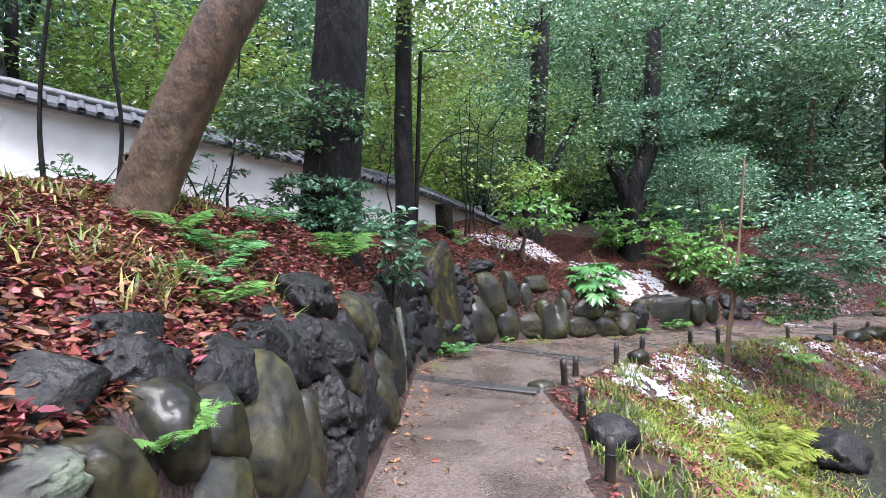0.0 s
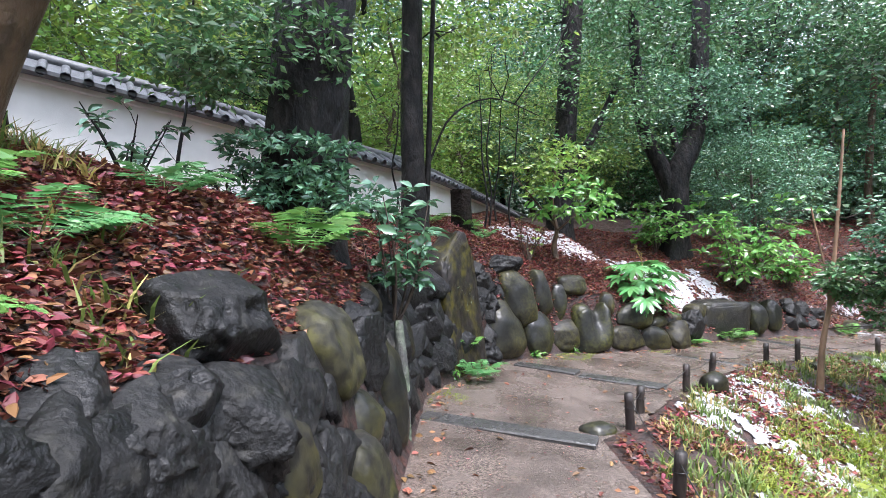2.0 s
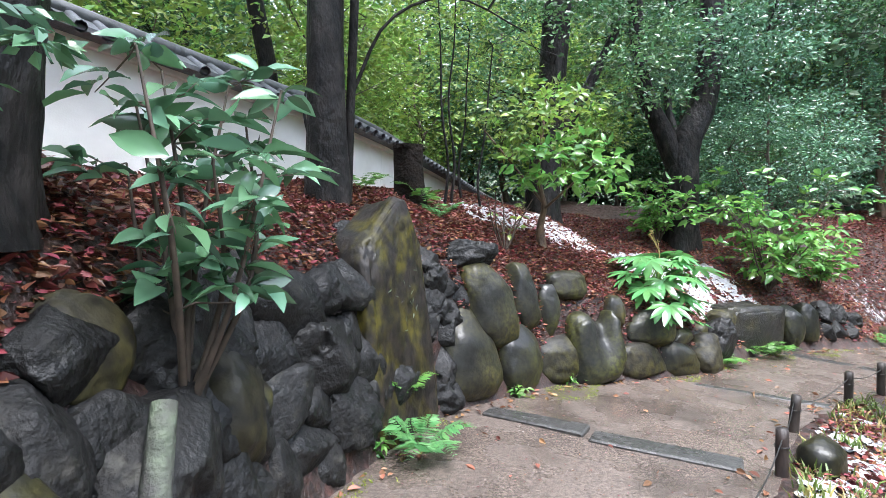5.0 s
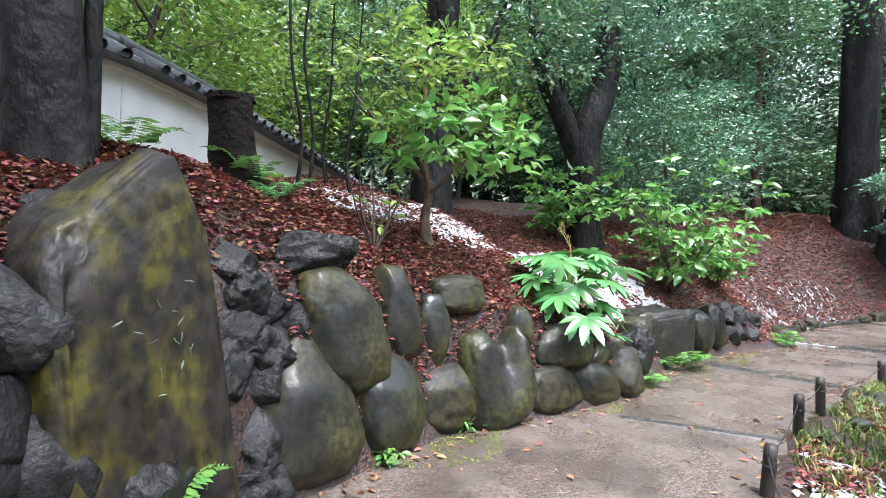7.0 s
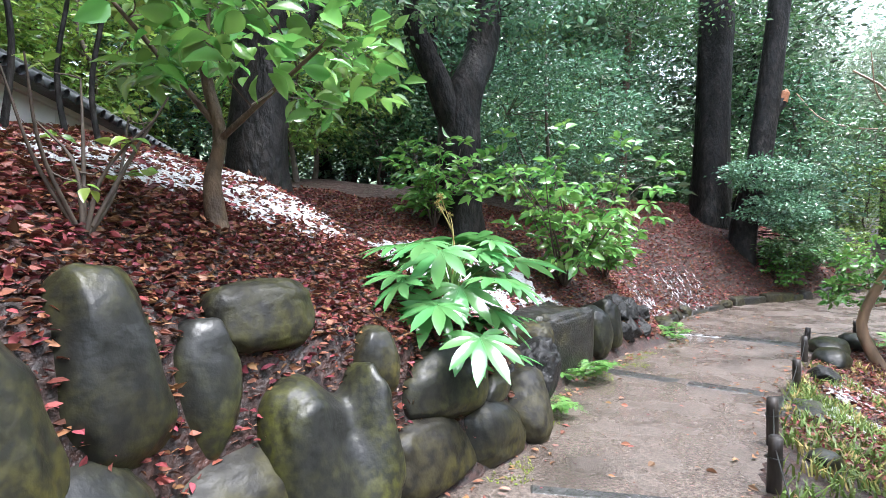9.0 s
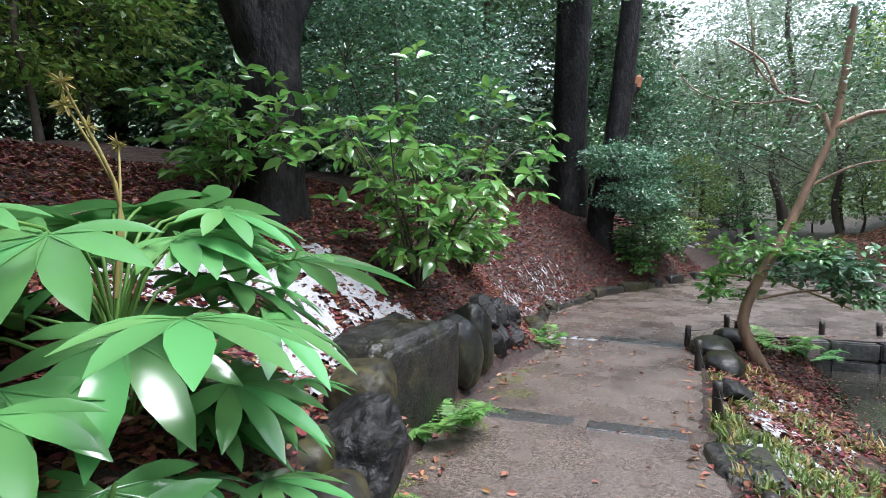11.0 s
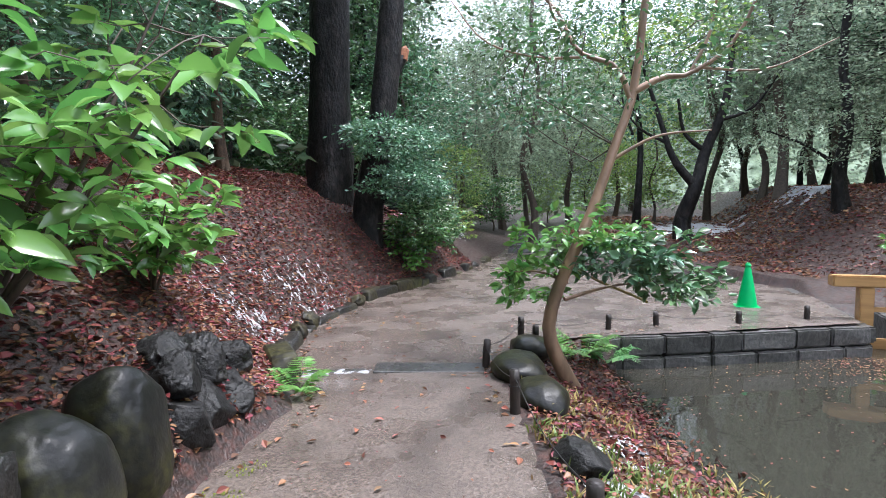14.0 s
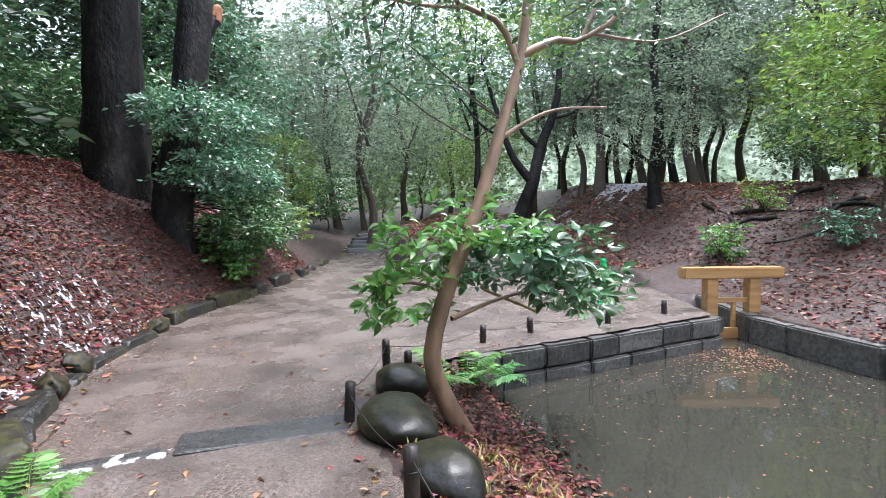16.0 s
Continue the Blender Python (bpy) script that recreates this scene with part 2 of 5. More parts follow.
BANK_TOP = [0.95, 0.95, 0.92, 0.85, 0.78, 0.68, 0.68, 0.8, 1.15, 1.7, 1.9, 2, 2, 2.2, 2.3, 2.4, 2.4, 2.4, 2.4, 2, 1, 0.5, 0.3]
RIGHT = [(0.95, -9), (0.9, 0), (0.88, 3.1), (1.09, 4.4), (1.05, 5.7), (1.46, 6.1), (1.9, 6.75), (2.7, 7.75), (3.3, 8.4), (4.4, 9.25), (5.2, 9.7), (6.76, 10.5),
         (8.2, 11.05), (9.85, 11.75), (11.0, 11.5), (11.55, 10.75), (12.2, 9.6), (13.45, 7.6), (17.5, 7.45), (19.5, 9), (20, 12.3), (24, 13.7), (34, 15), (70, 19)]
POND = [(3.4, -9), (4.0, 3), (4.3, 5.4), (5.9, 7.1), (7.4, 8.55), (8.7, 9.35), (9.4, 9.7), (10.6, 10.15), (11.55, 10.75), (12.2, 9.6), (13.45, 7.6),
        (15.5, 7.5), (15.5, 6.8), (13.7, 6.85), (12.1, 6.35), (10.5, 5.2), (10.0, 2), (10, -9)]
WATER = -1.1


def along(line, x, y):
    """Signed distance to a polyline (left of its way is positive), and the vertex number, with its fraction, of the nearest place."""
    x, y = np.asarray(x, float), np.asarray(y, float)
    best, sign, place = np.full(x.shape, 1e9), np.ones(x.shape), np.zeros(x.shape)
    for i, ((ax, ay), (bx, by)) in enumerate(zip(line, line[1:])):
        ux, uy = bx - ax, by - ay
        k = np.clip(((x - ax) * ux + (y - ay) * uy) / (ux * ux + uy * uy), 0, 1)
        dx, dy = x - ax - k * ux, y - ay - k * uy
        d = np.hypot(dx, dy)
        near = d < best - 1e-9
        side = np.where(ux * (y - ay) - uy * (x - ax) >= 0, 1.0, -1.0)
        best, sign, place = np.where(near, d, best), np.where(near, side, sign), np.where(near, i + k, place)
    return best * sign, place


def inside(poly, x, y):
    x, y = np.asarray(x, float), np.asarray(y, float)
    hit = np.zeros(x.shape, bool)
    for (ax, ay), (bx, by) in zip(poly, poly[1:] + poly[:1]):
        if ay != by:
            hit ^= ((ay > y) != (by > y)) & (x < (bx - ax) * (y - ay) / (by - ay) + ax)
    return hit


def smooth(v):
    v = np.clip(v, 0, 1)
    return v * v * (3 - 2 * v)


def path_level(x, y):
    x, y = np.asarray(x, float), np.asarray(y, float)
    slope = -0.0324 * x - 0.0326 * y
    low = -0.74 + 0.05 * np.log1p(np.exp((slope + 0.74) / 0.05))
    return np.where(slope > -0.6, slope, low) + 0.055 * np.clip(x - 24, 0, 60)


def wobble(x, y):
    """A smooth unevenness between -1 and 1."""
    return (np.sin(1.7 * x + 0.6 * y + 1) * np.sin(1.3 * y - 0.5 * x + 2) + 0.5 * np.sin(3.9 * x - 2.1 * y) * np.sin(3.3 * y + 1.9 * x + 1)) / 1.5


def land(x, y):
    """Height of the ground."""
    x, y = np.asarray(x, float), np.asarray(y, float)
    z0 = path_level(x, y)
    dl, pl = along(LEFT, x, y)
    dr, _ = along(RIGHT, x, y)
    n = np.arange(len(LEFT))
    top, rise, cap = np.interp(pl, n, WALL_TOP), np.interp(pl, n, BANK_RISE), np.interp(pl, n, BANK_TOP)
    u = np.clip(dl - 0.35, 0, 60)
    up = cap * (1 - np.exp(-rise * u / cap)) + 0.04 * u
    lz = z0 + top * smooth((dl + 0.02) / 0.37) + up + 0.05 * wobble(x * 1.5, y * 1.5) * np.clip(dl - 0.3, 0, 1)
    dw, _ = along(POND + POND[:1], x, y)
    dw = np.abs(dw)
    out = np.clip(-dr, 0, 60)
    wet = inside(POND, x, y)
    beyond = (x > 11.3) | (y < 4.5) & (x > 9)
    k = smooth(out / np.maximum(out + dw, 1e-6))
    rz = z0 + (WATER - 0.06 - z0) * k + 0.05 * wobble(x * 2, y * 2) * np.clip(out, 0, 1) * (1 - k)
    bank = -0.72 + 0.30 * np.clip(dw - 0.35, 0, 8) * np.where(x > 13, np.clip((8.5 - y) / 3, 0.25, 1), 1) + 0.08 * wobble(x, y) * np.clip(dw, 0, 1)
    bank = np.minimum(bank, 1.9 + 0.1 * wobble(x, y)) + 0.03 * np.clip(x - 20, 0, 50)
    far = -0.74 + 0.35 * np.clip(out - 0.1, 0, 2.2) + 0.05 * np.clip(x - 22, 0, 50) + 0.08 * wobble(x, y) * np.clip(out, 0, 1)
    rz = np.where(beyond, np.where(x > 17.5, np.maximum(np.minimum(bank, far + 1.5), far), bank), rz)
    rz = np.where(wet, WATER - 0.02 - np.clip(dw * 1.2, 0, 0.7), rz)
    z = np.where(dl > 0, lz, np.where(dr < 0, rz, z0 - 0.05))
    return z


# ---- builders ----
rng = np.random.default_rng(7)


def mesh_of(name, verts, faces, mat, shade=False):
    """A mesh from an array of vertices and an array of faces with one corner count."""
    verts, faces = np.asarray(verts, np.float32), np.asarray(faces, np.int32)
    me = bpy.data.meshes.new(name)
    me.vertices.add(len(verts))
    me.vertices.foreach_set("co", verts.ravel())
    n, k = faces.shape
    me.loops.add(n * k)
    me.loops.foreach_set("vertex_index", faces.ravel())
    me.polygons.add(n)
    me.polygons.foreach_set("loop_start", np.arange(0, n * k, k, dtype=np.int32))
    me.polygons.foreach_set("loop_total", np.full(n, k, np.int32))
    me.polygons.foreach_set("use_smooth", np.full(n, shade))
    me.materials.append(mat)
    me.update(calc_edges=True)
    me.validate()
    return me


def put(name, me, parent=None, label="", m=None):
    ob = new(name, me)
    if m is not None:
        ob.matrix_basis = m
    if parent:
        ob.parent = parent
    return tagged(ob, label)


def thing(name, label, category, group="", kind="", at=(0, 0, 0)):
    ob = new(name)
    ob.location = at
    ob.empty_display_size = 0.1
    return tagged(ob, label, category, group, kind)


def part(name, bm, mat, parent, label="", shade=False):
    me = bpy.data.meshes.new(name)
    bm.to_mesh(me)
    bm.free()
    me.materials.append(mat)
    if shade:
        me.polygons.foreach_set("use_smooth", np.full(len(me.polygons), True))
    return put(name, me, parent, label)


def tube(points, radii, sides=10, rough=0.0, seed=0, flare=0.0):
    """Vertices and quads of a bent, tapering tube, with its ends closed by a point."""
    pts, radii = np.asarray(points, float), np.asarray(radii, float)
    tang = np.gradient(pts, axis=0)
    tang /= np.linalg.norm(tang, axis=1)[:, None] + 1e-9
    side = np.cross(tang, np.array([0.3, 0.9, 0.2]))
    side /= np.linalg.norm(side, axis=1)[:, None] + 1e-9
    up = np.cross(side, tang)
    a = np.linspace(0, 2 * np.pi, sides, endpoint=False)
    r = radii[:, None] * np.ones(sides)
    if rough:
        g = np.random.default_rng(seed)
        ph = g.uniform(0, 6.28, 6)
        l = np.arange(len(pts))[:, None]
        r = r * (1 + rough * (0.5 * np.sin(3 * a + ph[0] + 0.25 * l) + 0.35 * np.sin(5 * a + ph[1] - 0.4 * l) + 0.3 * np.sin(2 * a + 0.9 * l + ph[2])
                              + 0.5 * g.uniform(-1, 1, r.shape) * 0.5))
    if flare:
        k = np.exp(-np.arange(len(pts)) / 1.6)[:, None]
        r = r * (1 + flare * k * (0.7 + 0.5 * np.sin(4 * a + 1.3)))
    v = pts[:, None, :] + side[:, None, :] * (np.cos(a) * r)[..., None] + up[:, None, :] * (np.sin(a) * r)[..., None]
    n = len(pts)
    i, j = np.meshgrid(np.arange(n - 1), np.arange(sides), indexing="ij")
    k = (j + 1) % sides
    f = np.stack([i * sides + j, i * sides + k, (i + 1) * sides + k, (i + 1) * sides + j], -1).reshape(-1, 4)
    return v.reshape(-1, 3), f


def curve_points(points, n):
    """A smooth line through the points, at n places."""
    p = np.asarray(points, float)
    t = np.linspace(0, len(p) - 1, n)
    i = np.clip(t.astype(int), 0, len(p) - 2)
    u = (t - i)[:, None]
    q = np.vstack([2 * p[0] - p[1], p, 2 * p[-1] - p[-2]])
    a, b, c, d = q[i], q[i + 1], q[i + 2], q[i + 3]
    return 0.5 * (2 * b + (c - a) * u + (2 * a - 5 * b + 4 * c - d) * u ** 2 + (3 * b - a - 3 * c + d) * u ** 3)


def join(pieces):
    vs, fs, o = [], [], 0
    for v, f in pieces:
        vs.append(v)
        fs.append(np.asarray(f) + o)
        o += len(v)
    return np.vstack(vs), np.vstack(fs)


def leaf_cloud(at, way, size, width=0.42, droop=0.25, g=None, folded=True, jitter=0.45, oval=False):
    """Leaves at the given places, pointing the given ways: folded along the midrib (two quads) or plain (one)."""
    g = g or rng
    n = len(at)
    way = way / (np.linalg.norm(way, axis=1)[:, None] + 1e-9)
    nrm = np.array([0, 0, 1.0]) + g.normal(0, jitter, (n, 3))
    side = np.cross(way, nrm)
    side /= np.linalg.norm(side, axis=1)[:, None] + 1e-9
    nrm = np.cross(side, way)
    s = (size * g.uniform(0.6, 1.25, n))[:, None]
    w = s * width * g.uniform(0.8, 1.2, (n, 1))
    tip = at + way * s - nrm * s * droop
    mid = at + way * s * 0.48 - nrm * s * 0.02
    if folded:
        rows = []
        for k, half in ((0.0, 0.03), (0.22, 0.36), (0.48, 0.5), (0.76, 0.33), (1.0, 0.015)):
            m = at + way * s * k - nrm * s * droop * k ** 2
            lift = nrm * w * half * 0.5
            rows += [m - side * w * half + lift, m, m + side * w * half + lift]
        v = np.stack(rows, 1)
        b = (np.arange(n) * 15)[:, None]
        f = np.concatenate([b + [3 * q + o, 3 * q + o + 1, 3 * q + o + 4, 3 * q + o + 3] for q in range(4) for o in (0, 1)], 1).reshape(-1, 4)
    elif oval:
        m1, m2 = at + way * s * 0.28 + nrm * s * 0.05, at + way * s * 0.66 + nrm * s * 0.03
        v = np.stack([at, m1 - side * w * 0.45, m2 - side * w * 0.42, tip, m2 + side * w * 0.42, m1 + side * w * 0.45], 1)
        return v.reshape(-1, 3), (np.arange(n) * 6)[:, None] + [0, 5, 4, 3, 2, 1]
    else:
        v = np.stack([at, mid - side * w * 0.5, tip, mid + side * w * 0.5], 1)
        f = (np.arange(n) * 4)[:, None] + [0, 3, 2, 1]
    return v.reshape(-1, 3), f


def crown_points(center, radii, clumps, per, g, spread=0.125, hollow=0.35):
    """Places of leaves in loose clumps within an ellipsoid, more of them near its skin; and the ways they point."""
    c = g.normal(0, 1, (clumps, 3))
    c /= np.linalg.norm(c, axis=1)[:, None]
    c *= g.uniform(hollow, 1, (clumps, 1)) ** 0.6
    flat = np.array([1, 1, 0.26])
    off = g.normal(0, 1, (clumps, per, 3)) * flat * spread * g.uniform(0.5, 1.5, (clumps, 1, 1))
    r = np.asarray(radii, float)
    p = np.asarray(center) + (c * r)[:, None, :] + off * r.mean()
    w = off * 1.0 + g.normal(0, 0.35, off.shape) * spread + (c * 0.25 * spread)[:, None, :]
    return p.reshape(-1, 3), w.reshape(-1, 3), np.asarray(center) + c * r


def limb(a, b, r0, r1, g, n=7, bend=0.12, sides=6):
    a, b = np.asarray(a, float), np.asarray(b, float)
    l = np.linalg.norm(b - a)
    t = np.linspace(0, 1, 4)[:, None]
    k = a + (b - a) * t + g.normal(0, bend * l, (4, 3)) * np.sin(np.pi * t)
    k[0], k[-1] = a, b
    return tube(curve_points(k, n), np.linspace(r0, r1, n), sides)


def rock_mesh(name, w, d, h, style, seed, mat, fine=4):
    """A boulder: a rounded block, worn (river, mossy) or craggy (lava), as broad, deep and high as given; its base is at z = 0."""
    bm = bmesh.new()
    bmesh.ops.create_icosphere(bm, subdivisions=fine, radius=1)
    g = random.Random(seed)
    off = Vector((g.uniform(-50, 50), g.uniform(-50, 50), g.uniform(-50, 50)))
    e = {"river": 0.76, "mossy": 0.7, "lava": 0.8, "block": 0.3, "pebble": 0.9, "slab": 0.3, "saddle": 0.62}[style]
    cuts = [(Vector((g.gauss(0, 1), g.gauss(0, 1), g.gauss(0, 1))).normalized(), g.uniform(0.66, 0.9) if style == "lava" else g.uniform(0.84, 0.98)) for _ in range(11 if style == "lava" else 6)]
    hard = {"river": 0.5, "mossy": 0.6, "lava": 0.85, "block": 0.3, "pebble": 0.4, "slab": 0.0, "saddle": 0.2}[style]
    taper, skew = g.uniform(-0.08, 0.24), g.uniform(-0.14, 0.14)
    if style in ("block", "slab", "saddle"):
        taper, skew = 0.05, 0.05
    for v in bm.verts:
        p = v.co.copy()
        q = Vector([math.copysign(abs(c) ** e, c) for c in p])
        low = noise.noise(p * 1.1 + off)
        if style == "lava":
            k = 0.99 + 0.24 * low + 0.16 * noise.noise(p * 2.3 + off) - 0.17 * abs(noise.noise(p * 3.1 - off)) + 0.09 * noise.noise(p * 5.7 + off) + 0.05 * noise.noise(p * 11 + off) - 0.04 * abs(noise.noise(p * 19 - off))
        elif style == "block":
            k = 1 + 0.14 * low + 0.06 * noise.noise(p * 2.6 + off) + 0.03 * noise.noise(p * 7 + off)
        elif style == "mossy":
            k = 1 + 0.14 * low + 0.05 * noise.noise(p * 3.2 + off) + 0.02 * noise.noise(p * 9 + off)
        else:
            k = 1 + 0.15 * low + 0.05 * noise.noise(p * 2.6 + off) + 0.015 * noise.noise(p * 7 + off)
        q *= k
        for n, reach in cuts:
            past = q.dot(n) - reach
            if past > 0:
                q -= n * past * hard
        q.x = q.x * (1 - taper * q.z) + skew * q.z
        q.y *= 1 - 0.12 * q.z
        if style == "slab":
            ridge = np.interp(q.x, [-1, -0.62, -0.1, 0.42, 0.7, 1.0], [0.8, 0.85, 0.93, 1.0, 0.98, 0.84])
            q.z = -1 + (q.z + 1) * ridge
            q.x *= np.interp(q.z, [-1, -0.4, 0.3, 1.0], [1.0, 1.02, 0.99, 0.88])
            q.y += 0.12 * noise.noise(p * 2.2 + off) + 0.05 * noise.noise(p * 6 + off)
        if style == "saddle":
            dip = math.exp(-((q.x - 0.12 - 0.2 * q.z) / 0.34) ** 2)
            if q.y < 0.2:
                q.y *= 1 - 0.5 * dip * min(1, max(0, q.z + 0.75))
            if q.z > 0:
                q.z *= 1 - 0.42 * dip
        v.co = Vector((q.x * w / 2, q.y * d / 2, (q.z + 1) * h / 2))
    me = bpy.data.meshes.new(name)
    bm.to_mesh(me)
    bm.free()
    me.materials.append(mat)
    me.polygons.foreach_set("use_smooth", np.full(len(me.polygons), True))
    return me


STYLE = {"slab": M_STAND, "saddle": M_RIVER, "river": M_RIVER, "mossy": M_MOSSY, "lava": M_LAVA, "block": M_FLAT, "pebble": M_RIVER}


def wall_turn(x, y):
    """The way along the path's edge, in degrees."""
    _, p = along(LEFT, np.array([x]), np.array([y]))
    i = min(int(p[0]), len(LEFT) - 2)
    (ax, ay), (bx, by) = LEFT[i], LEFT[i + 1]
    return math.degrees(math.atan2(by - ay, bx - ax))


def grass(n_at, height, g, lean=0.5, width=0.006):
    """Blades of grass from the given places: each a bent strip of two quads."""
    at = np.asarray(n_at, float)
    n = len(at)
    a = g.uniform(0, 6.28, n)
    h = height * g.uniform(0.5, 1.2, n)
    out = np.stack([np.cos(a), np.sin(a), np.zeros(n)], 1)
    side = np.stack([-np.sin(a), np.cos(a), np.zeros(n)], 1) * (width * g.uniform(0.7, 1.4, n))[:, None]
    up = np.array([0, 0, 1.0])
    l = (lean * g.uniform(0.3, 1.5, n) * h)[:, None]
    p1 = at + up * (h * 0.55)[:, None] + out * l * 0.35
    p2 = at + up * (h * g.uniform(0.6, 1.0, n))[:, None] + out * l
    v = np.stack([at - side, at + side, p1 + side, p1 - side, p2 + side * 0.2, p2 - side * 0.2], 1).reshape(-1, 3)
    b = (np.arange(n) * 6)[:, None]
    return v, np.concatenate([b + [0, 1, 2, 3], b + [3, 2, 4, 5]], 1).reshape(-1, 4)


def frond_mesh(length, pairs, mat, seed, arch=0.35):
    """One fern frond along +x: an arching midrib with toothed leaflets on both sides."""
    g = np.random.default_rng(seed)
    t = np.linspace(0.0, 1, pairs)
    mid = np.stack([t * length * (1 - 0.12 * t), 0.03 * length * np.sin(5 * t + seed), length * arch * np.sin(t * 2.3) * 0.9], 1)
    vs, fs = [tube(curve_points(mid, 8), np.linspace(0.004, 0.001, 8), 4)], []
    at, way, size = [], [], []
    for k, p in zip(t, mid):
        if k < 0.14:
            continue
        l = length * 0.34 * (1 - abs(k - 0.36) ** 1.1 * 1.4) * (1 if k > 0.3 else 0.6 + k)
        for s in (-1, 1):
            d = np.array([0.45, s, -0.12]) + g.normal(0, 0.06, 3)
            d /= np.linalg.norm(d)
            m = 7
            for j in range(m):
                q = p + d * l * (j + 0.6) / m
                wl = l * 0.24 * (1 - j / (m + 1.5))
                for e in (-1, 1):
                    at.append(q)
                    way.append(np.array([0.5, s * 0.6, 0]) + e * np.array([0.75, -0.45 * s, 0]))
                    size.append(wl)
            at.append(p)
            way.append(d)
            size.append(l)
    v, f = leaf_cloud(np.array(at), np.array(way), np.array(size), 0.3, 0.05, g, folded=False)
    v, f = join([vs[0], (v, f)])
    return mesh_of("frond", v, f, mat)


FRONDS = {}


def fern(x, y, z, size, count, mat, seed, tilt=0, label="green fern growing from the leaf litter"):
    g = random.Random(seed)
    ob = thing("fern", label, "fern", "ferns", at=(x, y, z))
    for i in range(count):
        key = (mat.name, i % 3)
        if key not in FRONDS:
            FRONDS[key] = frond_mesh(1.0, 19, mat, 11 + i % 3)
        a = 360 * i / count + g.uniform(-18, 18)
        s = size * g.uniform(0.75, 1.15)
        put("frond", FRONDS[key], ob, m=pose(0, 0, 0, 0, g.uniform(-18, 12) , a) @ Matrix.Scale(s, 4))
    ob.rotation_euler = (radians(tilt), 0, radians(g.uniform(0, 90)))
    return ob


def scatter_land(n, box, keep, g):
    x, y = g.uniform(box[0], box[1], n), g.uniform(box[2], box[3], n)
    k = keep(x, y)
    x, y = x[k], y[k]
    return np.stack([x, y, land(x, y)], 1)


def box_bm(sx, sy, sz, bevel=0.01, at=(0, 0, 0), seg=1):
    bm = bmesh.new()
    bmesh.ops.create_cube(bm, size=1, matrix=Matrix.Translation(at) @ Matrix.Diagonal((sx, sy, sz, 1)))
    if bevel:
        bmesh.ops.bevel(bm, geom=bm.edges[:], offset=bevel, segments=seg, affect="EDGES")
    return bm



# ---- ground, path, water ----
xs = np.concatenate([np.arange(-90, -6, 3.0), np.arange(-6, 20, 0.09), np.arange(20, 34, 0.5), np.arange(34, 130, 4.0)])
ys = np.concatenate([np.arange(-70, -4, 3.0), np.arange(-4, 18.5, 0.09), np.arange(18.5, 30, 0.5), np.arange(30, 120, 4.0)])
gx, gy = np.meshgrid(xs, ys, indexing="ij")
gz = land(gx, gy)
nx, ny = gx.shape
ii, jj = np.meshgrid(np.arange(nx - 1), np.arange(ny - 1), indexing="ij")
quads = np.stack([ii * ny + jj, (ii + 1) * ny + jj, (ii + 1) * ny + jj + 1, ii * ny + jj + 1], -1).reshape(-1, 4)
ground = put("ground", mesh_of("ground", np.stack([gx, gy, gz], -1).reshape(-1, 3), quads, M_EARTH, True))
tagged(ground, "dark leaf mould of the wooded slopes", "ground", kind="structure")

# the path: a strip between its two edges, in cast sections
px, py = np.meshgrid(np.arange(-1.4, 36, 0.12), np.arange(-9, 18, 0.12), indexing="ij")
pd, _ = along(LEFT, px, py)
pr_, _ = along(RIGHT, px, py)
pz = path_level(px, py) + 0.008 * wobble(px * 1.3, py * 1.3)
on = (pd <= 0.16) & (pr_ >= -0.16)
for line, sign in ((LEFT, 1), (RIGHT, -1)):
    d0, _ = along(line, px, py)
    d1, _ = along(line, px + 0.001, py)
    d2, _ = along(line, px, py + 0.001)
    over = np.clip(sign * d0 - 0.05, 0, 0.2) * sign
    px, py = px - over * (d1 - d0) / 0.001, py - over * (d2 - d0) / 0.001
n0, n1 = px.shape
ok = on[:-1, :-1] & on[1:, :-1] & on[1:, 1:] & on[:-1, 1:]
ii, jj = np.nonzero(ok)
quads = np.stack([ii * n1 + jj, (ii + 1) * n1 + jj, (ii + 1) * n1 + jj + 1, ii * n1 + jj + 1], -1)
used = np.unique(quads)
remap = np.zeros(n0 * n1, int)
remap[used] = np.arange(len(used))
path = put("path", mesh_of("path", np.stack([px, py, pz], -1).reshape(-1, 3)[used], remap[quads], M_PATH, True))
tagged(path, "wet brown concrete garden path with puddles and stains", "path", kind="structure")


def crossbar(a, b, width, height=0.03):
    """A dark stone strip laid across the path, its top just proud."""
    a, b = Vector(a), Vector(b)
    l = (b - a).length
    mid = (a + b) / 2
    bm = box_bm(l, width, 0.2, 0.012)
    for v in bm.verts:
        v.co.z += 0.012 * noise.noise(Vector((v.co.x * 3, v.co.y * 3, 1)))
    ob = part("stone_strip", bm, M_SLAB, path)
    z = float(path_level(mid.x, mid.y))
    ob.matrix_basis = pose(mid.x, mid.y, z - 0.1 + height, 0, 0, math.degrees(math.atan2(b.y - a.y, b.x - a.x)))
    return ob


crossbar((-0.35, 6.14), (1.02, 5.58), 0.2)
crossbar((0.75, 8.52), (1.45, 8.08), 0.22)
crossbar((1.46, 8.0), (2.3, 7.5), 0.22, 0.024)
crossbar((3.15, 9.75), (4.1, 9.02), 0.1, 0.008)
crossbar((5.68, 11.85), (6.05, 11.08), 0.22, 0.014)
crossbar((6.08, 11.0), (6.4, 10.4), 0.2, 0.01)
crossbar((9.18, 12.72), (9.58, 11.72), 0.3, 0.02)
crossbar((8.8, 13.4), (9.12, 12.78), 0.1, 0.012)

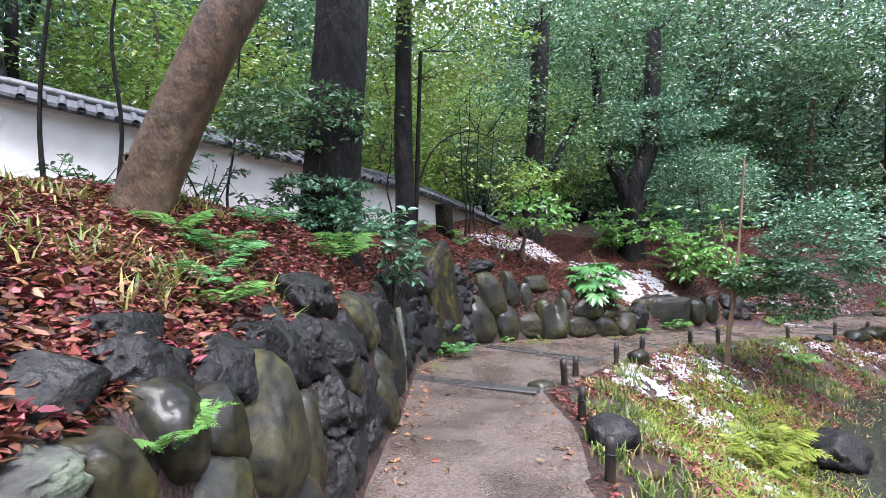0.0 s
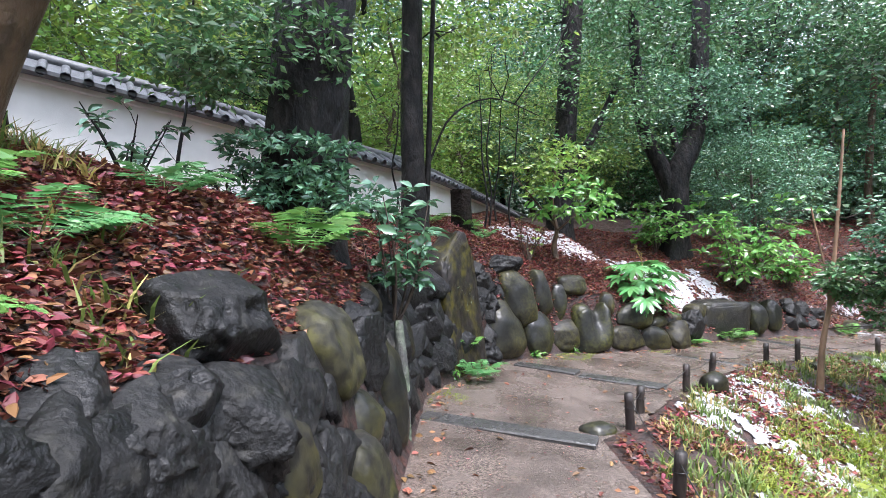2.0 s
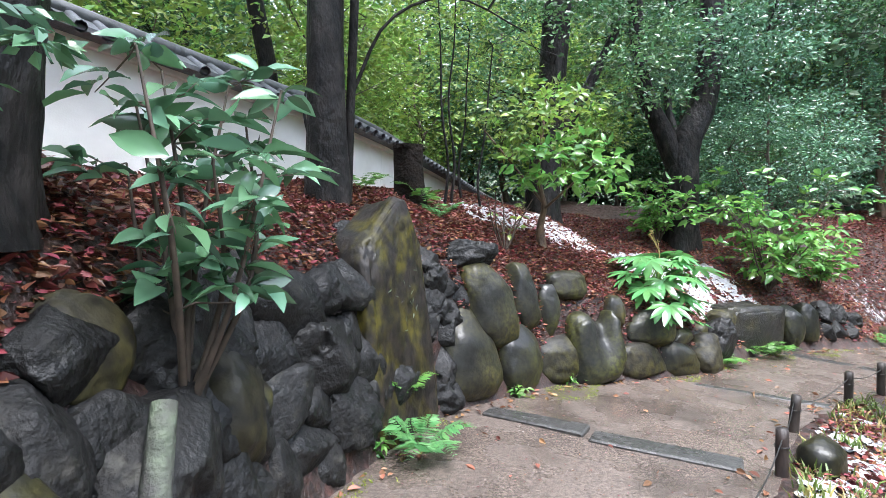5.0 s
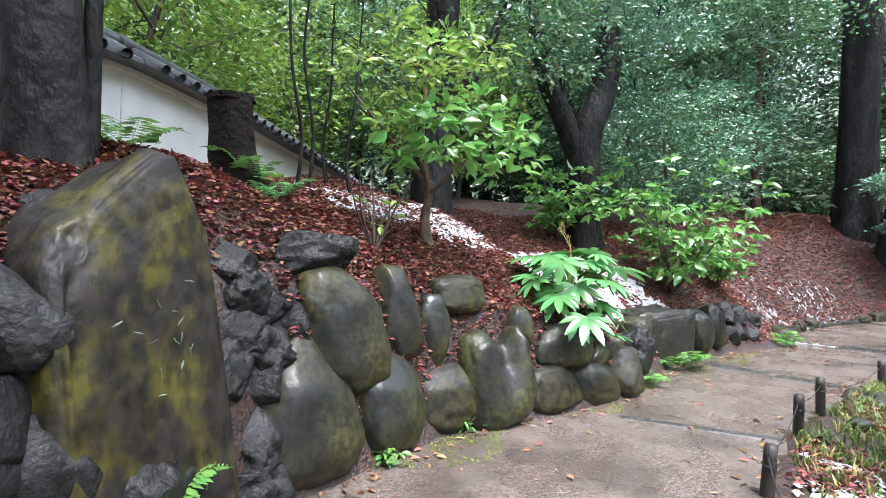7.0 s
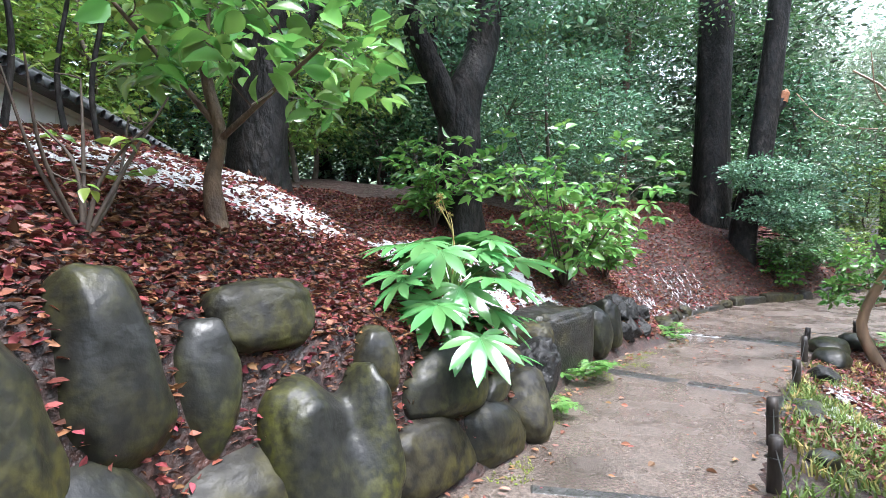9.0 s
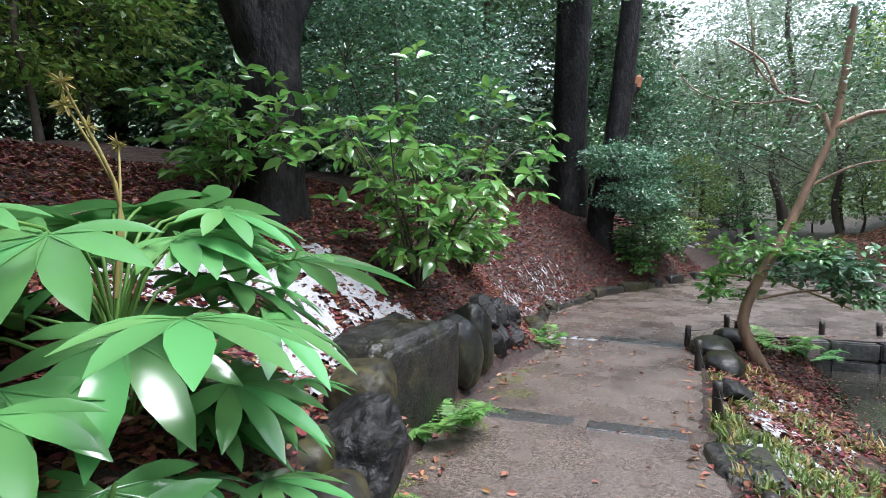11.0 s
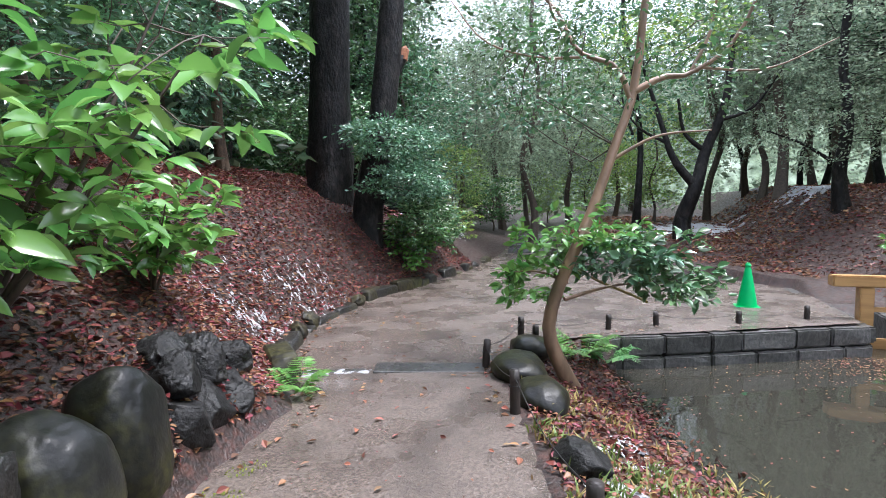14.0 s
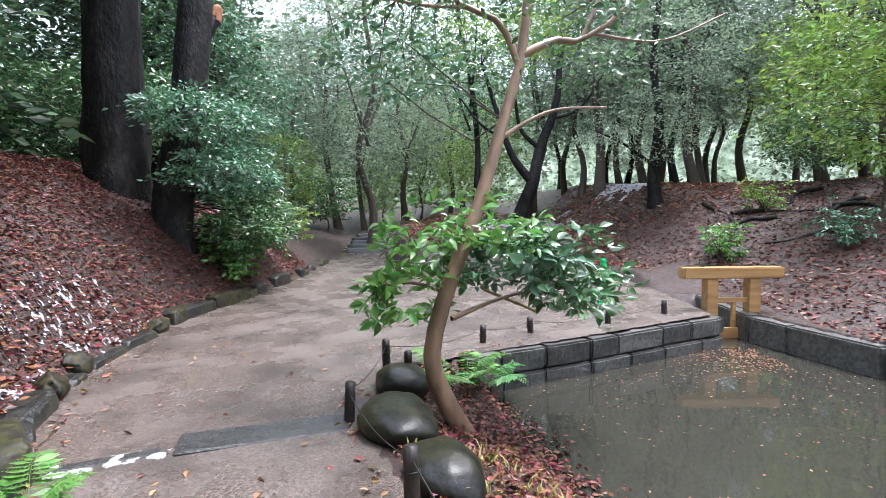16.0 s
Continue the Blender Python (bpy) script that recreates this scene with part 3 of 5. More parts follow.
water = put("pond_water", mesh_of("pond_water", [(2.5, -9, WATER), (16, -9, WATER), (16, 12, WATER), (2.5, 12, WATER)], [(0, 1, 2, 3)], M_WATER))
tagged(water, "still dark pond water with floating flecks", "pond", kind="structure")

# ---- the white garden wall with its tiled roof ----
garden_wall = thing("garden_wall", "white plastered garden wall under a grey tiled roof", "wall", kind="structure")
WL = [(-15.0, 0.6), (-9.0, 4.2), (-5.3, 6.4), (-3.5, 7.9), (-2.2, 9.4), (-1.0, 10.8), (-0.5, 11.9), (0.3, 14.0), (1.6, 18.0), (2.6, 21.0)]
RIDGE = [4.4, 3.75, 3.4, 3.13, 2.92, 2.75, 2.68, 2.52, 2.3, 2.2]
ROOF_TILE = None
for (ax, ay), (bx, by), za, zb in zip(WL, WL[1:], RIDGE, RIDGE[1:]):
    l = math.hypot(bx - ax, by - ay)
    turn = math.degrees(math.atan2(by - ay, bx - ax))
    m = pose((ax + bx) / 2, (ay + by) / 2, (za + zb) / 2, 0, 0, turn) @ pose(0, 0, 0, 0, math.degrees(math.atan2(za - zb, l)), 0)
    part("plaster_face", box_bm(l + 0.1, 0.2, 2.1, 0.01, (0, 0, -1.33)), M_PLASTER, garden_wall).matrix_basis = m
    part("cornice", box_bm(l + 0.1, 0.3, 0.07, 0.012, (0, 0, -0.26)), M_PLASTER, garden_wall).matrix_basis = m
    part("footing", box_bm(l + 0.1, 0.24, 0.5, 0.012, (0, 0, -1.53)), M_SLAB, garden_wall, "dark stone footing").matrix_basis = m
    bm = bmesh.new()
    prof = [(-0.34, -0.24), (-0.34, -0.2), (0, -0.02), (0.34, -0.2), (0.34, -0.24)]
    ends = [[bm.verts.new((q * (l / 2 + 0.09), y, z)) for y, z in prof] for q in (-1, 1)]
    for k in range(len(prof)):
        q = (k + 1) % len(prof)
        bm.faces.new((ends[0][k], ends[0][q], ends[1][q], ends[1][k]))
    bm.faces.new(ends[0][::-1])
    bm.faces.new(ends[1])
    roof = part("roof", bm, M_TILE, garden_wall, "grey tiled coping roof")
    roof.matrix_basis = m
    v, f = tube([(-l / 2 - 0.05, 0, 0), (0, 0, 0), (l / 2 + 0.05, 0, 0)], [0.065] * 3, 8)
    put("ridge_tile", mesh_of("ridge_tile", v, f, M_TILE, True), roof)
    if ROOF_TILE is None:
        v, f = tube([(0, 0, 0), (0, -0.2, -0.105), (0, -0.38, -0.2)], [0.045, 0.047, 0.05], 8)
        e, g_ = tube([(0, 0, 0), (0, 0.2, -0.105), (0, 0.38, -0.2)], [0.045, 0.047, 0.05], 8)
        ROOF_TILE = mesh_of("cover_tile", *join([(v, f), (e, g_)]), M_TILE, True)
    if ay < 16 and by > 5:
        for k in range(int(l / 0.2)):
            put("cover_tile", ROOF_TILE, roof, m=pose(-l / 2 + 0.1 + k * 0.2, 0, -0.03))

# ---- the retaining wall of boulders ----
stone_wall = thing("retaining_wall", "dry retaining wall of mossy river boulders and dark volcanic rocks", "stone wall", kind="structure")


def stone(style, cx, cy, cz, w, h, label="", turn=0, tip=0, deep=0.0, grow=0.0, mat=None, seed=None, wide=0.0):
    """One boulder of the wall; its front face has its middle at cx, cy, cz."""
    seed = seed or int(cx * 977 + cy * 131 + cz * 37) % 9999
    w, h = w * (wide or (1.8 if style == "lava" else 1.5)), h * (grow or (1.52 if style == "lava" else 1.2))
    d = deep or min(w, h) * 0.7 + 0.14
    a = wall_turn(cx, cy)
    nxt = radians(a + 90)
    x, y = cx + math.cos(nxt) * d * 0.24, cy + math.sin(nxt) * d * 0.24
    if style == "lava":
        turn, tip = turn + (seed * 37) % 70 - 35, tip + (seed * 53) % 50 - 25
    me = rock_mesh("stone", w, d, h, style, seed, mat or STYLE[style], 4 if 300 <= seed < 420 else 5)
    return put("stone", me, stone_wall, label, pose(x, y, cz, 0, 0, a + turn) @ pose(0, 0, 0, -8, tip, 0) @ pose(0, 0, -h / 2))


standing = stone("slab", -0.02, 8.06, 0.48, 0.76, 2.0, "tall chisel-topped standing stone streaked with moss", deep=0.46, grow=1.0, wide=1.0, seed=21)
fleck = np.random.default_rng(23)
pieces = []
for k in range(14):
    x, z = 0.05 + fleck.normal(0, 0.09), 0.2 + fleck.normal(0, 0.09)
    a = fleck.uniform(0, 6.28)
    pts = [(x + 0.02 * q * math.cos(a) * fleck.uniform(0.6, 1.4), -0.245, z + 1.0 + 0.02 * q * math.sin(a)) for q in range(3)]
    pieces.append(tube(pts, [0.002, 0.006 * fleck.uniform(0.4, 1.2), 0.002], 5))
v, f = join(pieces)
tagged(put("lichen_flecks", mesh_of("lichen_flecks", v, f, M_LICHEN, True), standing, "pale lichen flecks"), kind="stuff")
stone("river", 0.61, 8.83, 0.10, 0.48, 0.92, "smooth upright river boulder", grow=1.05)
stone("river", 0.84, 9.13, 0.48, 0.47, 0.74)
stone("river", 1.23, 9.52, 0.50, 0.28, 0.70)
stone("river", 1.14, 9.25, -0.06, 0.44, 0.54)
stone("river", 1.53, 9.72, 0.37, 0.2, 0.5)
stone("mossy", 1.78, 9.89, 0.62, 0.37, 0.29)
stone("mossy", 1.60, 9.62, -0.13, 0.44, 0.47)
stone("saddle", 2.08, 9.72, -0.01, 0.7, 0.8, "worn boulder with a deep hollow across it", tip=-6, deep=0.55, grow=1.0, wide=1.0, seed=24)
stone("river", 2.36, 10.02, 0.32, 0.19, 0.32)
stone("river", 2.85, 10.16, 0.08, 0.5, 0.42)
stone("mossy", 2.65, 9.99, -0.25, 0.47, 0.39)
stone("river", 3.19, 10.19, -0.26, 0.42, 0.39)
stone("river", 3.32, 10.33, -0.02, 0.28, 0.2)
stone("mossy", 3.75, 10.5, -0.28, 0.42, 0.42)
stone("lava", 4.15, 10.85, -0.2, 0.4, 0.4)
stone("mossy", 4.35, 11.15, 0.05, 0.3, 0.25)
put("stone", rock_mesh("stone", 1.3, 0.62, 0.86, "block", 41, M_FLAT, 5), stone_wall, "broad dark flat-topped stone block", pose(5.04, 11.96, -0.68, 0, 0, 23.5))
stone("river", 5.98, 12.12, -0.22, 0.43, 0.68, "smooth rounded boulder at the wall's end", grow=1.0, wide=1.0, deep=0.4)
stone("river", 6.42, 12.38, -0.2, 0.43, 0.68, grow=1.0, wide=1.0, deep=0.4, tip=8)
stone("lava", 6.95, 12.6, -0.38, 0.2, 0.24)
stone("lava", 7.0, 12.75, -0.14, 0.2, 0.2)
stone("lava", 7.5, 12.8, -0.45, 0.22, 0.2)
stone("lava", 7.2, 12.74, -0.42, 0.32, 0.32)
stone("lava", 7.62, 12.98, -0.44, 0.34, 0.3)
stone("lava", 7.35, 12.95, -0.16, 0.28, 0.24)
stone("lava", 7.8, 13.1, -0.28, 0.24, 0.2)
stone("lava", 7.05, 12.9, -0.05, 0.22, 0.2)
stone("lava", 0.57, 9.13, 0.91, 0.46, 0.27)
stone("lava", 0.42, 8.9, 0.62, 0.34, 0.36)
stone("lava", 0.40, 8.71, 0.33, 0.26, 0.38)
stone("lava", 0.36, 8.60, 0.02, 0.3, 0.4)
stone("lava", 0.34, 8.48, -0.18, 0.3, 0.3)
stone("lava", -0.30, 7.42, 0.38, 0.58, 0.46)
stone("lava", -0.74, 6.25, 0.75, 0.5, 0.42)
stone("lava", -0.70, 6.71, 0.70, 0.44, 0.36)
stone("mossy", -0.57, 6.38, 0.42, 0.3, 0.5, tip=24)
stone("lava", -0.50, 6.83, 0.30, 0.34, 0.3)
stone("lava", -0.20, 7.40, 0.05, 0.42, 0.34)
stone("lava", -0.45, 6.9, 0.0, 0.42, 0.34)
stone("lava", -0.27, 8.21, 1.03, 0.22, 0.3)
stone("mossy", -0.69, 4.36, 0.72, 0.36, 0.46, "mossy rounded boulder")
stone("river", -0.50, 5.26, 0.25, 0.26, 0.74)
stone("mossy", -0.50, 4.24, 0.10, 0.32, 0.44)
stone("river", -0.55, 4.52, 0.34, 0.24, 0.26)
stone("lava", -0.90, 3.62, 1.0, 0.46, 0.32)
stone("lava", -0.80, 3.08, 0.86, 0.28, 0.2)
stone("lava", -0.69, 3.76, 0.68, 0.34, 0.26)
stone("lava", -0.66, 3.44, 0.52, 0.36, 0.24)
stone("lava", -0.74, 2.82, 0.75, 0.26, 0.18)
stone("lava", -0.86, 2.72, 0.92, 0.22, 0.18)
stone("lava", -0.60, 3.3, 0.34, 0.3, 0.26)
stone("lava", -0.57, 3.75, 0.3, 0.34, 0.34)
stone("lava", -0.55, 3.2, 0.08, 0.36, 0.3)
stone("lava", -0.52, 3.7, 0.03, 0.34, 0.26)
stone("mossy", -0.75, 5.74, 0.82, 0.26, 0.3)
stone("lava", -0.58, 7.17, 0.70, 0.5, 0.42)
stone("lava", -0.12, 8.0, 0.55, 0.4, 0.42)
stone("lava", -0.15, 7.6, -0.15, 0.6, 0.3)
stone("lava", 0.0, 7.95, 0.1, 0.4, 0.4)
stone("lava", -0.45, 5.7, 0.1, 0.4, 0.36)
stone("lava", -0.52, 5.8, 0.45, 0.38, 0.36)
stone("lava", -0.55, 4.85, 0.05, 0.36, 0.34)
stone("lava", -0.62, 4.9, 0.62, 0.34, 0.36)
stone("lava", -1.03, 1.74, 1.08, 0.24, 0.17)
stone("lava", -0.92, 1.59, 0.98, 0.27, 0.22)
stone("lava", -0.95, 1.22, 1.02, 0.26, 0.2)
stone("lava", -0.83, 1.02, 0.9, 0.22, 0.16, "rock crusted with pale green lichen", mat=M_LICHEN)
stone("mossy", -0.78, 1.2, 0.86, 0.14, 0.2)
stone("river", -0.78, 1.51, 0.86, 0.19, 0.27, tip=14)
stone("river", -0.75, 1.75, 0.79, 0.17, 0.28, tip=22)
stone("mossy", -0.70, 2.09, 0.62, 0.32, 0.6, "large leaning mossy boulder", tip=14)
stone("mossy", -0.66, 2.5, 0.45, 0.16, 0.42, tip=8)
stone("river", -0.71, 1.63, 0.62, 0.22, 0.24)
stone("lava", -0.80, 2.03, 0.92, 0.28, 0.16)
stone("lava", -0.85, 2.45, 0.92, 0.24, 0.18)
stone("lava", -0.79, 2.89, 0.83, 0.26, 0.2)
stone("lava", -0.60, 2.75, 0.15, 0.36, 0.4)
stone("lava", -0.62, 2.9, 0.5, 0.26, 0.26)
stone("mossy", -0.60, 2.2, 0.12, 0.4, 0.42)
stone("lava", -0.62, 1.65, 0.2, 0.45, 0.5)
stone("lava", -0.64, 1.1, 0.3, 0.5, 0.55)
stone("lava", -0.55, 6.9, 0.5, 0.34, 0.36, deep=0.5)
stone("mossy", -0.62, 6.62, 0.36, 0.3, 0.34, deep=0.5)
stone("lava", -0.72, 3.36, 0.74, 0.32, 0.3, deep=0.5)
stone("mossy", -0.69, 3.5, 0.5, 0.28, 0.32, deep=0.5)
stone("lava", 0.20, 8.77, 0.94, 0.22, 0.24, deep=0.4)
stone("lava", 0.30, 8.75, 0.78, 0.24, 0.26, deep=0.4)
stone("lava", 0.40, 8.82, 0.68, 0.20, 0.22, deep=0.4)
stone("lava", 0.29, 8.67, 0.60, 0.24, 0.26, deep=0.4)
stone("lava", 0.39, 8.71, 0.42, 0.24, 0.26, deep=0.4)
stone("lava", 0.27, 8.59, 0.44, 0.24, 0.26, deep=0.4)
filler = random.Random(5)
for k in range(90):
    yy = filler.uniform(0.6, 7.9) if k < 78 else filler.uniform(-3, 0.6)
    hh = filler.uniform(0.0, 0.95)
    ex = float(np.interp(yy, [p[1] for p in LEFT[:6]], [p[0] for p in LEFT[:6]]))
    stone("lava", ex - 0.08 - 0.26 * hh, yy, hh - 0.1, filler.uniform(0.18, 0.34), filler.uniform(0.18, 0.34), seed=300 + k % 24, deep=0.28)
for k in range(46):
    u = filler.uniform(5, 11)
    i = int(u)
    (ax, ay), (bx, by) = LEFT[i], LEFT[i + 1]
    hh = filler.uniform(0, 0.8) * WALL_TOP[i]
    nrm = Vector((ay - by, bx - ax)).normalized() * (0.12 + 0.24 * hh)
    stone("lava" if k % 3 else "mossy", ax + (bx - ax) * (u - i) + nrm.x, ay + (by - ay) * (u - i) + nrm.y, float(path_level(ax, ay)) + hh + 0.04, filler.uniform(0.14, 0.26), filler.uniform(0.14, 0.26), seed=400 + k % 16, deep=0.24)

# kerb stones beyond the wall's end, under the leaf bank
kerb = thing("stone_kerb", "low kerb of mossy stones below the leaf bank", "kerb", kind="structure")
KERB = [(8.15, 12.95), (9.3, 14.0), (10.8, 14.7), (13.3, 15.2), (16, 15.1), (18.5, 15.2), (22, 15.6)]
kr = random.Random(9)
for (ax, ay), (bx, by) in zip(KERB, KERB[1:]):
    l = math.hypot(bx - ax, by - ay)
    k = 0.0
    while k < l - 0.1:
        w = kr.uniform(0.3, 0.95)
        if kr.random() > 0.15:
            x, y = ax + (bx - ax) * (k + w / 2) / l, ay + (by - ay) * (k + w / 2) / l
            h = kr.uniform(0.14, 0.32)
            put("stone", rock_mesh("stone", w * 1.05, 0.3, h, "block" if kr.random() < 0.75 else "lava", kr.randrange(9999), M_MOSSY if kr.random() < 0.4 else M_FLAT), kerb,
                m=pose(x, y, float(path_level(x, y)) - 0.08, 0, 0, math.degrees(math.atan2(by - ay, bx - ax)) + kr.uniform(-6, 6)))
        k += w

# ---- the quay and the channel ----
quay = thing("quay_wall", "dark stone quay wall of two courses at the pond", "quay", kind="structure")
qr = random.Random(3)


def course(a, b, z0, z1, thick, widths, parent, out=0.0):
    l = math.hypot(b[0] - a[0], b[1] - a[1])
    turn = math.degrees(math.atan2(b[1] - a[1], b[0] - a[0]))
    k = 0.0
    while k < l - 0.05:
        w = min(qr.uniform(*widths), l - k)
        if l - k - w < 0.25:
            w = l - k
        bm = box_bm(w - 0.012, thick, z1 - z0 - 0.01, 0.022, seg=2)
        bmesh.ops.subdivide_edges(bm, edges=[e for e in bm.edges if e.calc_length() > 0.12], cuts=3, use_grid_fill=True)
        o = Vector((qr.uniform(0, 99), 0, 0))
        for v in bm.verts:
            v.co += Vector((0.012, 0.02, 0.012)) * noise.noise(v.co * 6 + o)
        ob = part("block", bm, M_BLOCK, parent, shade=False)
        x, y = a[0] + (b[0] - a[0]) * (k + w / 2) / l, a[1] + (b[1] - a[1]) * (k + w / 2) / l
        ob.matrix_basis = pose(x, y, (z0 + z1) / 2, 0, 0, turn) @ pose(0, -thick / 2 + 0.1 + out + qr.uniform(-0.015, 0.015), 0)
        k += w


QF = [(11.25, 10.95), (11.6, 10.62), (12.2, 9.55), (12.85, 8.5), (13.45, 7.5)]
for a, b in zip(QF[::-1], QF[::-1][1:]):
    course(a, b, -0.95, -0.70, 0.45, (0.55, 0.85), quay)
    course(a, b, -1.3, -0.955, 0.45, (0.45, 0.75), quay, 0.03)
course((17.5, 7.5), (13.45, 7.5), -0.95, -0.72, 0.3, (0.6, 0.9), quay)
course((17.5, 7.5), (13.45, 7.5), -1.4, -0.955, 0.3, (0.6, 0.9), quay)
channel = thing("channel_wall", "dark stone edging along the channel and pond", "edging", kind="structure")
course((13.65, 6.88), (17.5, 6.82), -1.4, -0.72, 0.3, (0.9, 1.4), channel)
course((9.7, 5.0), (12.0, 6.3), -1.4, -0.76, 0.3, (0.8, 1.3), channel)
course((12.0, 6.3), (13.65, 6.88), -1.4, -0.74, 0.3, (0.8, 1.2), channel)


# ---- posts and wires along the pond side ----
def fence_post(x, y, height, tilt, seed):
    z = float(land(x, y))
    ob = thing("fence_post", "short charred wooden post of the rope fence", "post", "posts along the path", at=(x, y, z - 0.06))
    bm = bmesh.new()
    bmesh.ops.create_cone(bm, cap_ends=True, segments=12, radius1=0.04, radius2=0.036, depth=height + 0.06, matrix=Matrix.Translation((0, 0, (height + 0.06) / 2)))
    bmesh.ops.bevel(bm, geom=[e for e in bm.edges if abs(e.verts[0].co.z - e.verts[1].co.z) < 0.001 and e.verts[0].co.z > 0.1], offset=0.006, segments=2, affect="EDGES")
    bmesh.ops.subdivide_edges(bm, edges=[e for e in bm.edges if abs(e.verts[0].co.z - e.verts[1].co.z) > 0.1], cuts=4)
    for v in bm.verts:
        v.co.xy *= 1 + 0.07 * noise.noise(Vector((v.co.x * 25, v.co.y * 25, v.co.z * 6 + seed)))
    shaft = part("shaft", bm, M_POST, ob, shade=True)
    v, f = tube([(0.043 * math.cos(a), 0.043 * math.sin(a), height * 0.82 + 0.004 * math.sin(2 * a)) for a in np.linspace(0, 6.3, 14)], [0.004] * 14, 5)
    put("wire_tie", mesh_of("wire_tie", v, f, M_WIRE, True), shaft)
    ob.rotation_euler = (radians(tilt), radians(-tilt * 0.6), seed)
    return Vector((x, y, z + height * 0.8))


POSTS = [(1.1, 3.4), (1.26, 4.72), (1.42, 6.03), (1.66, 6.5), (2.48, 7.4), (3.16, 8.24), (4.37, 9.14), (5.08, 9.56), (6.94, 10.41), (8.42, 11.12), (9.6, 11.72), (10.87, 11.67),
         (11.95, 10.75), (12.45, 10.15), (12.95, 9.1), (13.6, 8.15)]
HIGH = [0.3, 0.31, 0.3, 0.3, 0.3, 0.3, 0.32, 0.34, 0.3, 0.32, 0.33, 0.35, 0.25, 0.24, 0.22, 0.24]
tops = [fence_post(x, y, h, 3 * math.sin(i * 2.3), i) for i, ((x, y), h) in enumerate(zip(POSTS, HIGH))]
fence_post(10.5, 11.42, 0.3, 2, 31)
for a, b in zip(tops, tops[1:]):
    n = 10
    sag = 0.05 * (b - a).length
    pts = [a.lerp(b, k / n) - Vector((0, 0, sag * math.sin(math.pi * k / n))) for k in range(n + 1)]
    v, f = tube(pts, [0.004] * (n + 1), 5)
    tagged(put("fence_wire", mesh_of("fence_wire", v, f, M_WIRE, True)), "thin dark wire strung between the posts", "wire", "wires between the posts")

# ---- boulders on the pond side ----
def boulder(x, y, w, d, h, style, label, turn=0, lift=-0.05, seed=1, mat=None):
    me = rock_mesh("boulder", w, d, h, style, seed, mat or STYLE[style])
    return tagged(put("boulder", me, m=pose(x, y, float(land(x, y)) + lift, 0, 0, turn)), label, "boulder", "boulders beside the path")


boulder(1.12, 5.95, 0.3, 0.24, 0.16, "river", "dark rounded stone at the foot of a post", 20, seed=61)
boulder(2.85, 7.55, 0.32, 0.26, 0.26, "river", "dark rounded stone beside the posts", 30, seed=62)
boulder(1.35, 4.1, 0.5, 0.4, 0.3, "lava", "dark flat-topped rock beside the path", 10, seed=63)
boulder(6.15, 9.98, 0.55, 0.4, 0.11, "block", "flat mossy stone slab beside a post", 30, seed=64)
boulder(10.35, 11.45, 0.6, 0.45, 0.24, "river", "smooth rounded stone by the leaning tree", 15, -0.04, seed=65)
boulder(9.45, 11.35, 0.7, 0.5, 0.26, "river", "broad smooth wet boulder by the leaning tree", 25, -0.04, seed=66)
boulder(8.8, 11.0, 0.55, 0.42, 0.24, "river", "smooth wet boulder beside a post", 25, -0.04, seed=67)
boulder(7.75, 10.58, 0.5, 0.34, 0.18, "lava", "dark angular rock beside the path", 25, -0.03, seed=68, mat=M_LAVA)
boulder(4.55, 5.9, 0.9, 0.6, 0.5, "lava", "dark rock at the pond's edge", 40, -0.1, seed=69)
boulder(5.2, 9.3, 0.24, 0.2, 0.14, "river", "small rounded stone in the grass", 0, seed=70)

# ---- traffic cone ----
cone = thing("traffic_cone", "bright green plastic traffic cone on the wet paving", "traffic cone", at=(14.65, 8.75, -0.735))
part("base", box_bm(0.38, 0.38, 0.035, 0.012, (0, 0, 0.0175), 2), M_CONE, cone)
pr_cone = [(0.155, 0.035), (0.15, 0.06), (0.1, 0.36), (0.045, 0.66), (0.04, 0.68), (0.048, 0.69), (0.048, 0.72), (0.03, 0.74)]
v, f = tube([(0, 0, z) for _, z in pr_cone], [r for r, _ in pr_cone], 24)
body = put("body", mesh_of("body", v, f, M_CONE, True), cone)
part("top_cap", box_bm(0.05, 0.05, 0.02, 0.008, (0, 0, 0.745), 2), M_CONE, body)

# ---- timber sluice gate ----
gate = thing("sluice_gate", "new pale timber sluice gate standing in the channel mouth", "sluice gate", at=(13.9, 7.1, WATER - 0.1))
gate.rotation_euler = (0, 0, radians(94))
for y, name in ((0.3, "post"), (-0.32, "post")):
    part(name, box_bm(0.17, 0.17, 0.98, 0.01, (y, 0, 0.49), 2), M_WOOD, gate)
part("top_beam", box_bm(1.45, 0.22, 0.16, 0.014, (0, 0, 1.06), 2), M_WOOD, gate)
part("rail", box_bm(0.5, 0.05, 0.07, 0.006, (0, 0.02, 0.66)), M_WOOD, gate)
part("stem", box_bm(0.06, 0.05, 0.65, 0.006, (-0.05, 0, 0.33)), M_WOOD, gate)
part("gate_board", box_bm(0.46, 0.04, 0.3, 0.006, (0, 0.02, 0.1)), M_WOOD, gate)

# ---- old stump ----
stump = thing("tree_stump", "tall rotting tree stump among the leaves", "stump", at=(0.03, 10.0, float(land(0.03, 10.0)) - 0.1))
v, f = tube(curve_points([(0, 0, 0), (0.01, 0, 0.3), (-0.01, 0.01, 0.74)], 12), np.linspace(0.19, 0.15, 12), 20, 0.14, 3, 0.25)
put("trunk", mesh_of("trunk", v, f, M_STUMP, True), stump)
v, f = tube([(0, 0, 0.7), (0, 0, 0.745), (0, 0, 0.75)], [0.155, 0.15, 0.01], 20, 0.1, 5)
